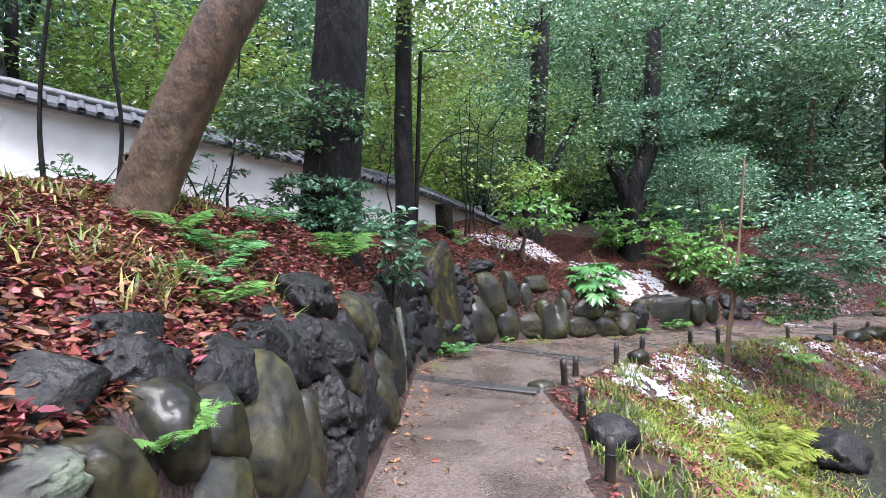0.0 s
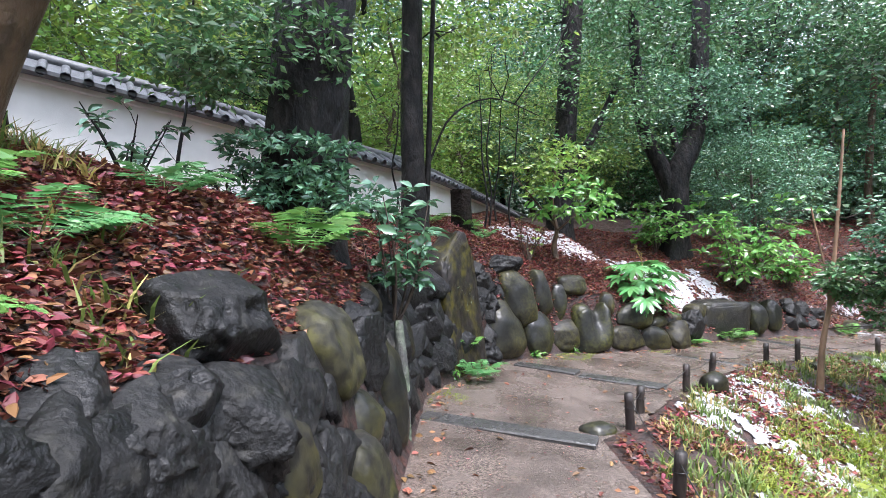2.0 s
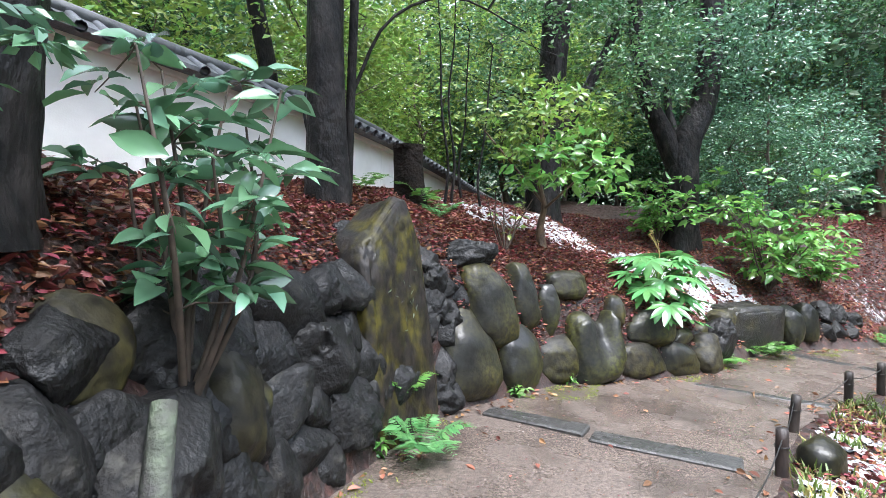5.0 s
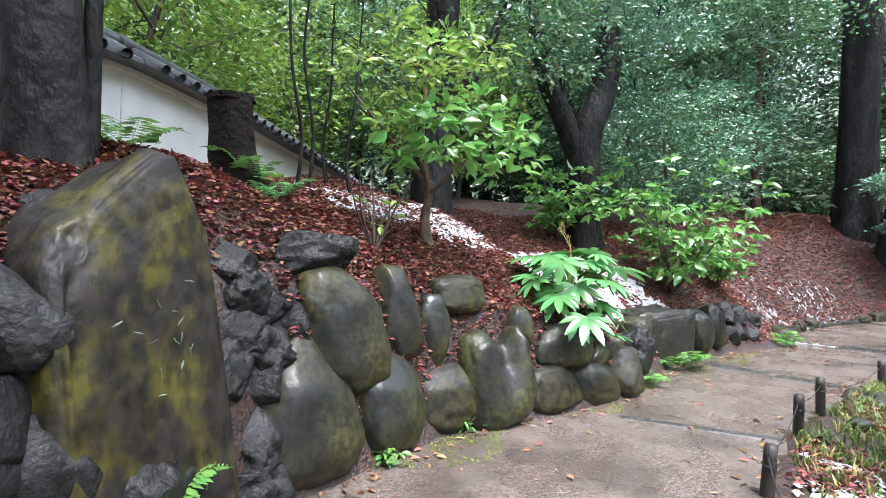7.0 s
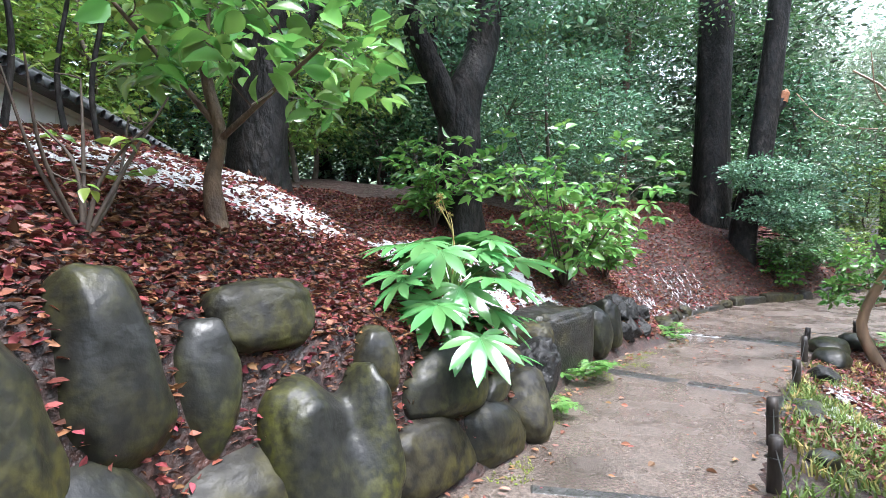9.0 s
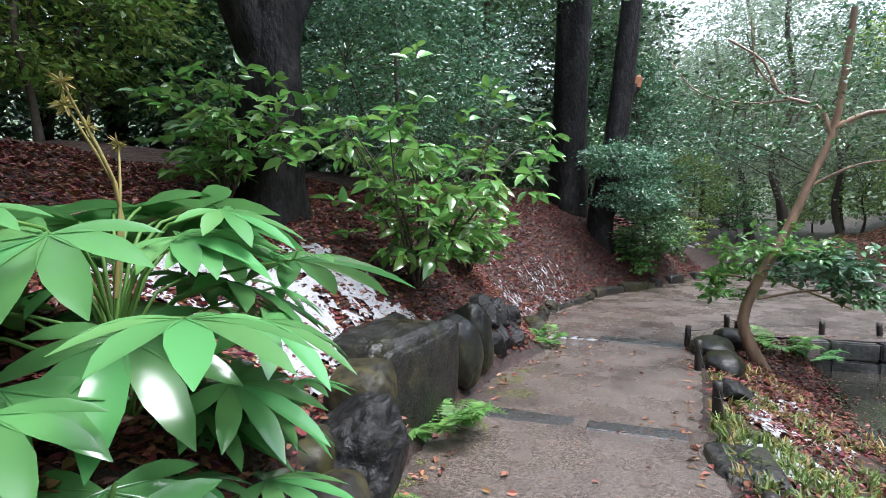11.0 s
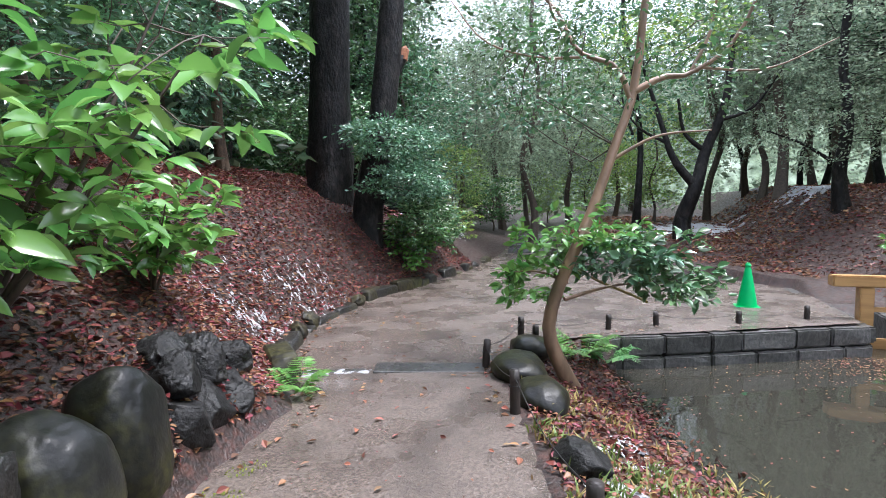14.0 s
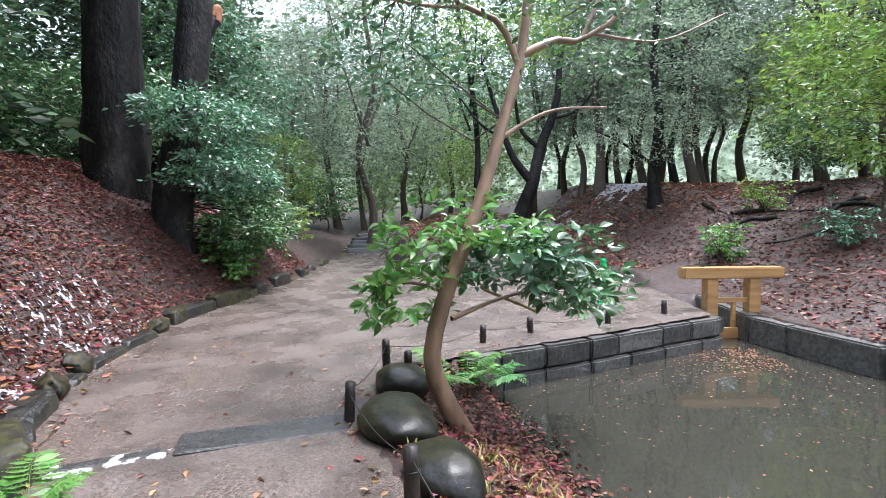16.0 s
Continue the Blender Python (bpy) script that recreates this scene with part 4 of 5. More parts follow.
put("broken_top", mesh_of("broken_top", v, f, M_STUMP), stump)


# ---- trees and shrubs ----
def trunk_part(ob, pts, r0, r1, bark, name="trunk", seed=0, rough=0.1, flare=0.35, n=18, sides=18):
    p = curve_points(pts, n)
    r = r0 + (r1 - r0) * np.linspace(0, 1, n) ** 0.8
    v, f = tube(p, r, sides, rough, seed, flare)
    put(name, mesh_of(name, v, f, bark, True), ob)
    return p, r


def tree(label, base, spine, r0, r1, bark, crowns, seed, limbs=(), rough=0.1, flare=0.4, category="tree", name="tree", sides=18, group="", twigs=True, folded=False):
    """A tree: a tapering trunk along the spine, limbs, and crowns of leaves in clumps, each clump on a twig from the trunk or a limb."""
    g = np.random.default_rng(seed)
    ob = thing(name, label, category, group, at=base)
    p, r = trunk_part(ob, spine, r0, r1, bark, seed=seed, rough=rough, flare=flare, sides=sides)
    wood = [p]
    for pts, a, b in limbs:
        q, _ = trunk_part(ob, pts, a, b, bark, "limb", seed + len(wood), 0.08, 0, 12, 8)
        wood.append(q)
    nodes = np.vstack(wood)
    for center, radii, clumps, per, size, mat in crowns:
        at, way, cl = crown_points(center, radii, clumps, per, g)
        v, f = leaf_cloud(at, way, size, 0.5, 0.25, g, folded, 0.8)
        foliage = put("foliage", mesh_of("foliage", v, f, mat, folded), ob)
        tagged(foliage, kind="stuff")
        if twigs:
            pieces = []
            for c in cl[::5]:
                d = np.linalg.norm(nodes - c, axis=1) + 0.6 * np.maximum(nodes[:, 2] - c[2], 0)
                a = nodes[d.argmin()]
                pieces.append(limb(a, c, 0.004 + 0.006 * np.linalg.norm(c - a), 0.003, g, 5, 0.1, 3))
            v, f = join(pieces)
            tagged(put("branchwork", mesh_of("branchwork", v, f, M_TWIG if bark is not M_DARKBARK else M_DARKBARK), ob), kind="stuff")
    return ob


def shrub(label, x, y, height, spread, stems, clumps, per, size, mat, seed, bark=None, z=None, lean=(0, 0), name="shrub", folded=True, low=0.25, category="shrub"):
    """A bush: several thin bent stems from one foot, with whorls of leaves at their tips and along them."""
    g = np.random.default_rng(seed)
    z = float(land(x, y)) - 0.03 if z is None else z
    ob = thing(name, label, category, at=(x, y, z))
    ends = []
    for k in range(stems):
        a = 6.283 * k / stems + g.uniform(-0.4, 0.4)
        e = np.array([math.cos(a) * spread * g.uniform(0.4, 0.9) + lean[0], math.sin(a) * spread * g.uniform(0.4, 0.9) + lean[1], height * g.uniform(0.65, 1.0)])
        m = e * np.array([0.4, 0.4, 0.5]) + g.normal(0, 0.05 * height, 3)
        line = curve_points([(0, 0, 0), m, e], 10)
        v, f = tube(line, np.linspace(0.006 + 0.008 * height, 0.004, 10), 6)
        put("stem", mesh_of("stem", v, f, bark or M_TWIG, True), ob)
        ends.append(line)
    nodes = np.vstack([l[3:] for l in ends])
    at, way, pieces = [], [], []
    for k in range(clumps):
        a = nodes[g.integers(len(nodes))]
        d = g.normal(0, 1, 3) * np.array([1, 1, 0.5])
        d /= np.linalg.norm(d)
        c = a + d * spread * g.uniform(0.15, 0.6)
        c[2] = max(c[2], low * height)
        pieces.append(limb(a, c, 0.004, 0.002, g, 5, 0.08, 4))
        q = g.uniform(0, 6.283) + np.arange(per) * 2.4
        w = np.stack([np.cos(q), np.sin(q), g.uniform(-0.35, 0.45, per)], 1) + d * 0.5
        at.append(c + w * size * 0.12 - d * (np.arange(per) % 4)[:, None] * size * 0.25)
        way.append(w)
    v, f = leaf_cloud(np.vstack(at), np.vstack(way), size, 0.45, 0.3, g, folded, 0.6)
    tagged(put("foliage", mesh_of("foliage", v, f, mat, True), ob), kind="stuff")
    v, f = join(pieces)
    tagged(put("branchwork", mesh_of("branchwork", v, f, bark or M_TWIG), ob), kind="stuff")
    return ob


def on_land(x, y, sink=0.05):
    return (x, y, float(land(x, y)) - sink - (0.22 if sink > 0.06 else 0))


# dropped branch stub that props the crooked tree
v, f = tube(curve_points([(10.2, 10.78, 0.18), (10.41, 10.71, 0.11), (10.94, 10.31, -0.13), (11.0, 10.27, -0.17)], 8), np.linspace(0.012, 0.016, 8), 7)
tagged(put("bamboo_prop", mesh_of("bamboo_prop", v, f, M_STRAW, True)), "thin pale bamboo prop under the crooked tree", "prop")

# steps of the far path
for k in range(5):
    me = rock_mesh("stone_step", 1.5, 0.5, 0.3, "block", 150 + k, M_BLOCK)
    x, y = 25.5 + 0.8 * k, 15.0 + 0.1 * k
    tagged(put("stone_step", me, m=pose(x, y, float(path_level(x, y)) - 0.12 + 0.06 * k, 0, 0, 96 + 4 * k)), "dark rough stone step of the far path", "step", "steps of the far path")

# roots on the mound across the pond
rr = np.random.default_rng(44)
for k in range(9):
    x, y, a = rr.uniform(17, 21), rr.uniform(0.5, 5), rr.uniform(0, 6.28)
    pts = []
    for q in range(8):
        pts.append((x, y, float(land(x, y)) + 0.03 * math.sin(q) + 0.02))
        a += rr.normal(0, 0.35)
        x, y = x + 0.25 * math.cos(a), y + 0.25 * math.sin(a)
    v, f = tube(curve_points(pts, 20), np.linspace(0.07, 0.02, 20), 7, 0.15, k)
    tagged(put("tree_root", mesh_of("tree_root", v, f, M_DARKBARK, True)), "dark surface root on the leafy mound", "root", "roots on the mound")

# the leaning brown tree and the dark one beside it
leaning = tree("leaning brown-barked tree with a small knothole", on_land(-2.12, 3.5, 0.1), [(0, 0, 0), (0.13, 0.05, 0.5), (0.45, 0.12, 1.3), (0.85, 0.2, 2.2), (1.1, 0.3, 3.4), (1.0, 0.6, 6)], 0.2, 0.15, M_BARK,
     [((0.8, 0.6, 5.6), (2.2, 2.2, 1.3), 130, 34, 0.121, M_LEAF)], 41, [([(0.6, 0.15, 1.7), (0.2, 0.5, 2.6), (-0.6, 0.9, 4.0)], 0.1, 0.04)], 0.05, 0.35)
knot = Vector((-2.06, 3.41, 1.975)) - leaning.location
v, f = tube([(knot.x + 0.026 * math.cos(q), knot.y - 0.012, knot.z + 0.036 * math.sin(q)) for q in np.linspace(0, 6.2832, 15)], [0.011] * 15, 6)
ring_ = put("knothole", mesh_of("knothole", v, f, M_BARK, True), leaning)
# no hole is cut: a dark disc inside the ring stands for its depth
v, f = tube([(knot.x, knot.y + 0.03, knot.z), (knot.x, knot.y - 0.006, knot.z), (knot.x, knot.y - 0.012, knot.z)], [0.03, 0.03, 0.001], 12)
put("hollow", mesh_of("hollow", v, f, M_STUMP), ring_, "dark disc standing for the knothole's depth")
tree("big upright dark-barked tree above the stone wall", on_land(-1.3, 5.75, 0.1), [(0, 0, 0), (0.03, 0, 0.6), (0.1, 0, 1.6), (0.2, 0.05, 3), (0.3, 0.1, 7)], 0.36, 0.27, M_DARKBARK,
     [((-0.3, -0.2, 1.6), (0.95, 0.7, 0.4), 80, 40, 0.074, M_LEAF), ((0.05, -0.4, 0.8), (0.5, 0.25, 0.2), 44, 36, 0.068, M_LEAF_BLUE), ((0.25, -0.35, 0.5), (0.5, 0.35, 0.16), 36, 36, 0.068, M_LEAF_BLUE),
      ((0.6, 0.3, 6.0), (2.6, 2.6, 1.2), 130, 34, 0.121, M_LEAF)], 42, [], 0.1, 0.3)
tree("slender dark tree by the garden wall", on_land(-0.62, 8.75, 0.1), [(0, 0, 0), (-0.02, 0, 1.0), (-0.05, 0.05, 2.5), (0.0, 0.1, 6)], 0.19, 0.13, M_DARKBARK,
     [((0.4, 0.6, 3.8), (1.8, 1.8, 0.9), 110, 34, 0.101, M_LEAF_LIGHT), ((0.3, 0.2, 6), (2, 2, 1.2), 90, 34, 0.121, M_LEAF)], 43,
     [([(0.14, 0.05, 0.0), (0.18, 0.06, 1.2), (0.25, 0.1, 3.5)], 0.05, 0.035), ([(0.18, 0.06, 1.2), (0.5, 0.15, 1.9), (1.1, 0.35, 2.2), (1.8, 0.6, 2.0)], 0.02, 0.007)])
# thin stems beside the wall
for k, (x, y, h, lx) in enumerate([(-2.9, 4.6, 3.4, 0.1), (-3.3, 4.3, 3.6, 0.35), (-2.55, 4.4, 1.15, 0.2), (-2.7, 6.6, 2.4, 0.1), (0.55, 11.3, 3.2, 0.05), (0.75, 12.0, 2.6, 0.1), (0.45, 10.9, 2.8, -0.1), (1.0, 11.6, 2.4, 0.15),
                                   (-1.0, 9.6, 1.8, 0.05)]):
    tree("thin dark sapling before the white wall", on_land(x, y), [(0, 0, 0), (0.05 * (-1) ** k, 0.02, h * 0.2), (-0.04 * (-1) ** k, 0.03, h * 0.45), (lx * 0.6, 0.06, h * 0.7), (lx, 0.1, h)], 0.022, 0.009, M_DARKBARK if k != 2 else M_STUMP,
         [((lx, 0.1, h), (0.7, 0.7, 0.6), 26, 24, 0.06, M_LEAF_YELLOW if k < 4 else M_LEAF_LIGHT)] if k != 2 else [], 500 + k, name="sapling", category="sapling", group="saplings by the wall", sides=8, flare=0.1)

# broad-leaved plant that hangs over the wall
shrub("broad-leaved shrub growing out of the stone wall", -0.58, 6.0, 1.25, 0.4, 8, 46, 7, 0.14, M_LEAF_BLUE, 61, z=0.55, lean=(-0.02, 0.12), low=0.35)
shrub("thin broad-leaved bush before the white wall", -2.5, 5.5, 0.7, 0.4, 6, 20, 6, 0.1, M_LEAF_BLUE, 66, bark=M_DARKBARK, name="bush", category="bush")
shrub("dark small-leaved bush before the white wall", -2.05, 6.2, 0.45, 0.35, 6, 26, 8, 0.07, M_LEAF, 67, bark=M_DARKBARK, name="bush", category="bush")
shrub("low dark bush at the foot of the white wall", -3.6, 5.2, 0.45, 0.4, 6, 34, 8, 0.075, M_LEAF, 68, bark=M_DARKBARK, name="bush", category="bush")
v, f = tube(curve_points([(-0.42, 5.45, -0.2), (-0.44, 5.5, 0.3), (-0.5, 5.7, 0.7)], 8), np.linspace(0.05, 0.035, 8), 9, 0.12, 2)
tagged(put("lichened_stem", mesh_of("lichened_stem", v, f, M_LICHEN, True)), "pale lichened stem rising from the stone wall", "stem")

# the sapling on the leaf slope with big leaves
tree("small twisted sapling with big glossy leaves", on_land(1.63, 10.5), [(0, 0, 0), (-0.02, 0.02, 0.3), (0.02, 0.0, 0.55), (-0.05, 0.03, 1.0), (0.05, 0.1, 1.9)], 0.055, 0.02, M_BARK,
     [((0.25, -0.25, 0.95), (0.75, 0.5, 0.4), 42, 8, 0.15, M_LEAF_BRIGHT), ((-0.1, 0, 1.6), (0.8, 0.7, 0.5), 46, 14, 0.1, M_LEAF_LIGHT)], 62,
     [([(0, 0, 0.5), (0.3, -0.2, 0.8), (0.6, -0.4, 1.1)], 0.02, 0.008), ([(0, 0, 0.6), (-0.3, 0.1, 1.0), (-0.7, 0.2, 1.5)], 0.02, 0.008)], name="sapling", category="sapling", sides=12, folded=True)
shrub("bare thin-stemmed bush on the leaf slope", 1.1, 10.0, 0.75, 0.35, 7, 10, 4, 0.07, M_LEAF_LIGHT, 63, name="bush", category="bush")
tree("stout dark tree behind the snowy track", on_land(2.2, 12.75, 0.15), [(0, 0, 0), (-0.05, 0, 0.9), (0.05, 0.1, 2.2), (0.3, 0.3, 6)], 0.34, 0.2, M_DARKBARK,
     [((0.2, 0, 3.2), (2.2, 1.8, 1.3), 150, 40, 0.101, M_LEAF), ((0.3, 0.3, 6), (2.5, 2.5, 1.5), 120, 34, 0.121, M_LEAF)], 64, [([(0, 0, 1.6), (0.6, 0.1, 2.6), (1.3, 0.3, 4)], 0.14, 0.06)])
tree("forked dark tree deep in the grove", on_land(5.1, 14.15, 0.15), [(0, 0, 0), (0.05, 0, 1.2), (0.12, 0, 2.2), (0.6, 0.2, 3.4), (0.8, 0.4, 6.5)], 0.38, 0.2, M_DARKBARK,
     [((0.5, -0.4, 3.9), (1.7, 1.3, 0.6), 110, 40, 0.1, M_LEAF_BLUE), ((0.3, 0.3, 6.5), (3, 3, 1.8), 150, 40, 0.135, M_LEAF)], 65,
     [([(0.05, 0, 1.6), (-0.3, 0, 2.4), (-0.7, 0.2, 3.6), (-0.9, 0.2, 6)], 0.24, 0.12)])

# fatsia at the wall
fats = thing("fatsia", "fatsia with large glossy palmate leaves over the wall", "shrub", at=(3.08, 10.52, 0.22))


def palmate(seed):
    """One hand-shaped leaf along +x with eight lobes, creased along each."""
    g = np.random.default_rng(seed)
    vs, fs = [], []
    for k in range(8):
        a = radians(-116 + 33 * k)
        l = 1.0 - 0.4 * abs(k - 3.5) / 3.5
        d, s_ = np.array([math.cos(a), math.sin(a), 0]), np.array([-math.sin(a), math.cos(a), 0])
        b = len(vs)
        for q, half in ((0.0, 0.01), (0.25, 0.09), (0.42, 0.128), (0.62, 0.135), (0.82, 0.09), (1.0, 0.004)):
            m_ = d * q * l - np.array([0, 0, 0.2 * q * q * l])
            lift = np.array([0, 0, half * 0.22])
            vs += [m_ - s_ * half * l + lift, m_, m_ + s_ * half * l + lift]
        fs += [(b + 3 * q + o, b + 3 * q + o + 1, b + 3 * q + o + 4, b + 3 * q + o + 3) for q in range(5) for o in (0, 1)]
    me = bpy.data.meshes.new("leaf")
    me.from_pydata([tuple(q) for q in vs], [], [tuple(dict.fromkeys(q)) for q in fs])
    me.materials.append(M_FATSIA)
    me.polygons.foreach_set("use_smooth", np.full(len(me.polygons), True))
    return me


PALM = [palmate(1), palmate(2)]
fr = random.Random(12)
for k in range(58):
    a, up_ = fr.uniform(0, 360), fr.uniform(-0.05, 0.8)
    rad = fr.uniform(0.14, 0.62) * (1.1 - 0.6 * up_)
    x, y = rad * math.cos(radians(a)), rad * math.sin(radians(a))
    put("leaf", PALM[k % 2], fats, m=pose(x, y, up_, fr.uniform(-15, 15), fr.uniform(0, 34), a) @ Matrix.Scale(fr.uniform(0.22, 0.4), 4))
    v, f = tube(curve_points([(0, 0, max(0, up_ - 0.3)), (x * 0.4, y * 0.4, up_ - 0.06), (x, y, up_)], 6), np.linspace(0.006, 0.004, 6), 5)
    put("leaf_stalk", mesh_of("leaf_stalk", v, f, M_FERN, True), fats)
for k in range(4):
    a = radians(70 + 40 * k)
    e = (0.1 * math.cos(a), 0.1 * math.sin(a), 0.9 + 0.04 * k)
    v, f = tube(curve_points([(0, 0, 0.5), (0.02, 0.02, 0.75), e], 6), np.linspace(0.006, 0.003, 6), 5)
    put("flower_stalk", mesh_of("flower_stalk", v, f, M_STRAW, True), fats)
    v, f = leaf_cloud(np.repeat([e], 40, 0), rng.normal(0, 1, (40, 3)), 0.03, 0.25, 0)
    put("seed_head", mesh_of("seed_head", v, f, M_STRAW), fats)

# glossy bush over the flat block, and the small-leaved tree behind it
shrub("glossy light-green aucuba bush above the flat block", 6.1, 12.95, 1.75, 1.15, 13, 125, 7, 0.17, M_LEAF_BRIGHT, 71, lean=(0.0, -0.1), low=0.2)
shrub("small glossy bush on the leaf bank", 7.5, 13.6, 0.95, 0.65, 7, 60, 8, 0.15, M_LEAF_BRIGHT, 72)
shrub("thin glossy bush beside the snowy track", 4.6, 13.9, 1.2, 0.8, 8, 80, 8, 0.16, M_LEAF_BRIGHT, 73)
tree("small-leaved evergreen tree on the slope", on_land(7.4, 14.9), [(0, 0, 0), (0.05, 0, 0.8), (-0.05, 0, 1.8), (0, 0.1, 3.2)], 0.06, 0.02, M_TWIG,
     [((0, 0, 1.9), (1.7, 1.5, 1.35), 300, 44, 0.085, M_LEAF_BLUE)], 74, [([(0, 0, 0.4), (0.5, -0.2, 1.3), (0.9, -0.3, 2.2)], 0.03, 0.01), ([(0, 0, 0.3), (-0.5, 0, 1.2), (-0.9, 0, 2)], 0.03, 0.01)], sides=10)

# twin trunks on the bank with the shrub before them
tree("massive dark trunk with a burred base", on_land(15.2, 17.3, 0.75), [(0, 0, 0), (0.0, 0, 0.9), (0.06, 0, 1.8), (0.1, 0, 4), (0.2, 0, 9)], 0.62, 0.42, M_DARKBARK,
     [((0, 0, 8), (3.5, 3.5, 2), 150, 40, 0.149, M_LEAF)], 81, [], 0.18, 0.6)
twin = tree("dark split-barked trunk with a broken limb", on_land(15.0, 16.2, 0.6), [(0, 0, 0), (0.05, 0, 1.2), (0.3, -0.1, 2.6), (0.55, -0.2, 4.2), (1.1, -0.4, 9)], 0.36, 0.27, M_DARKBARK,
            [((0.0, -0.7, 2.7), (1.3, 1.0, 0.45), 90, 40, 0.1, M_LEAF_BLUE), ((0.3, -0.9, 1.8), (1.3, 0.9, 0.5), 100, 40, 0.1, M_LEAF_BLUE), ((0.7, -1.1, 0.9), (1.2, 0.7, 0.6), 110, 40, 0.1, M_LEAF)], 82,
            [([(0.5, -0.2, 3.8), (0.75, -0.35, 4.4), (0.95, -0.45, 4.75)], 0.16, 0.12)], 0.12)
v, f = tube([(0.93, -0.44, 4.7), (1.0, -0.5, 4.95), (1.02, -0.5, 5.05)], [0.13, 0.1, 0.01], 10, 0.3, 4)
put("broken_stub", mesh_of("broken_stub", v, f, M_STUB), twin, "orange torn heartwood")
shrub("bright green bush at the foot of the bank", 15.6, 15.4, 1.1, 0.9, 8, 130, 8, 0.13, M_LEAF_BRIGHT, 83, low=0.05)
shrub("dark evergreen bush at the foot of the bank", 17.2, 15.6, 1.3, 1.0, 8, 150, 8, 0.12, M_LEAF, 84, low=0.05)
shrub("dark evergreen bush beside the far path", 19.3, 15.9, 1.2, 1.0, 8, 130, 8, 0.12, M_LEAF_LIGHT, 85, low=0.05)
tree("pale slender trunk up the slope", on_land(13.2, 18.6), [(0, 0, 0), (-0.1, 0, 1.5), (0.05, 0, 5)], 0.13, 0.09, M_BARK, [((0, 0, 5.5), (2, 2, 1.2), 90, 34, 0.135, M_LEAF)], 86)

shrub("low green bush on the leafy mound", 17.2, 5.7, 0.7, 0.6, 7, 70, 7, 0.11, M_LEAF_BRIGHT, 87, low=0.05)
shrub("low dark bush on the leafy mound", 16.2, 3.9, 0.7, 0.8, 7, 90, 8, 0.1, M_LEAF_BLUE, 88, low=0.05)
shrub("low light bush on the leafy mound", 19.6, 3.6, 0.8, 0.7, 7, 70, 8, 0.11, M_LEAF_LIGHT, 89, low=0.05)

# the crooked tan tree on the pond bank
tree("crooked tan-barked evergreen leaning over the pond bank", on_land(9.95, 10.9, 0.05),
     [(0, 0, 0), (-0.07, 0.14, 0.3), (-0.1, 0.25, 0.65), (-0.03, 0.15, 1.1), (0.18, -0.08, 1.7), (0.42, -0.32, 2.5), (0.58, -0.48, 3.1), (0.62, -0.6, 4.4)], 0.085, 0.035, M_PALEBARK,
     [((0.1, 0.45, 1.1), (0.45, 0.45, 0.22), 26, 12, 0.11, M_LEAF_BRIGHT), ((0.35, -0.35, 1.3), (0.6, 0.6, 0.25), 44, 12, 0.11, M_LEAF_BLUE), ((0.65, -0.95, 1.1), (0.6, 0.45, 0.22), 36, 12, 0.11, M_LEAF),
      ((0.2, 0.1, 1.6), (0.6, 0.75, 0.25), 34, 11, 0.11, M_LEAF_BRIGHT), ((0.5, -0.7, 1.45), (0.7, 0.5, 0.2), 30, 11, 0.11, M_LEAF), ((0.7, -0.2, 3.4), (1.5, 1.6, 0.7), 130, 14, 0.075, M_LEAF), ((0.5, 0.7, 2.9), (0.7, 0.7, 0.35), 34, 12, 0.075, M_LEAF_BLUE)], 91,
     [([(-0.1, 0.1, 0.95), (0.25, -0.3, 1.05), (0.6, -0.8, 1.1)], 0.022, 0.008), ([(0.0, 0.08, 1.1), (0.0, 0.4, 1.2), (0.1, 0.8, 1.15)], 0.018, 0.007), ([(0.1, 0, 1.6), (0.3, -0.4, 1.5), (0.6, -0.9, 1.35)], 0.018, 0.007),
      ([(0.55, -0.44, 2.95), (0.6, -0.28, 3.3), (0.58, 0.1, 3.5), (0.66, 0.35, 4.0), (0.7, 0.8, 4.4)], 0.036, 0.014), ([(0.56, -0.45, 3.0), (0.64, -0.75, 3.15), (0.8, -1.0, 3.2), (0.86, -1.4, 3.5), (0.9, -1.7, 4.2)], 0.04, 0.014),
      ([(0.8, -1.0, 3.2), (0.9, -1.2, 3.7), (0.85, -1.25, 4.4)], 0.022, 0.009), ([(0.6, -0.1, 3.42), (0.5, 0.5, 3.45), (0.5, 1.1, 3.7), (0.5, 1.5, 4.2)], 0.018, 0.007), ([(0.82, -1.1, 3.25), (0.9, -1.7, 3.2), (1.0, -2.3, 3.45)], 0.016, 0.006),
      ([(0.58, 0.1, 3.5), (0.4, 0.35, 3.9), (0.3, 0.4, 4.5)], 0.016, 0.007),
      ([(0.36, -0.26, 2.3), (0.55, -0.7, 2.55), (0.7, -1.2, 2.6)], 0.022, 0.008)], 0.05, 0.15, sides=16, folded=True)
# the slender tree on the near bank
tree("slender small-leaved tree on the grassy bank", on_land(4.62, 8.42), [(0, 0, 0), (0.03, 0, 0.6), (0.12, 0, 1.2), (0.2, 0, 2.2), (0.3, 0.05, 3.4)], 0.045, 0.015, M_PALEBARK,
     [((1.15, -0.55, 2.0), (0.85, 0.8, 0.85), 170, 40, 0.075, M_LEAF_BLUE), ((0.3, -0.3, 1.5), (0.4, 0.4, 0.3), 40, 30, 0.101, M_LEAF), ((0.9, -0.3, 1.2), (0.6, 0.5, 0.4), 50, 30, 0.075, M_LEAF)], 92,
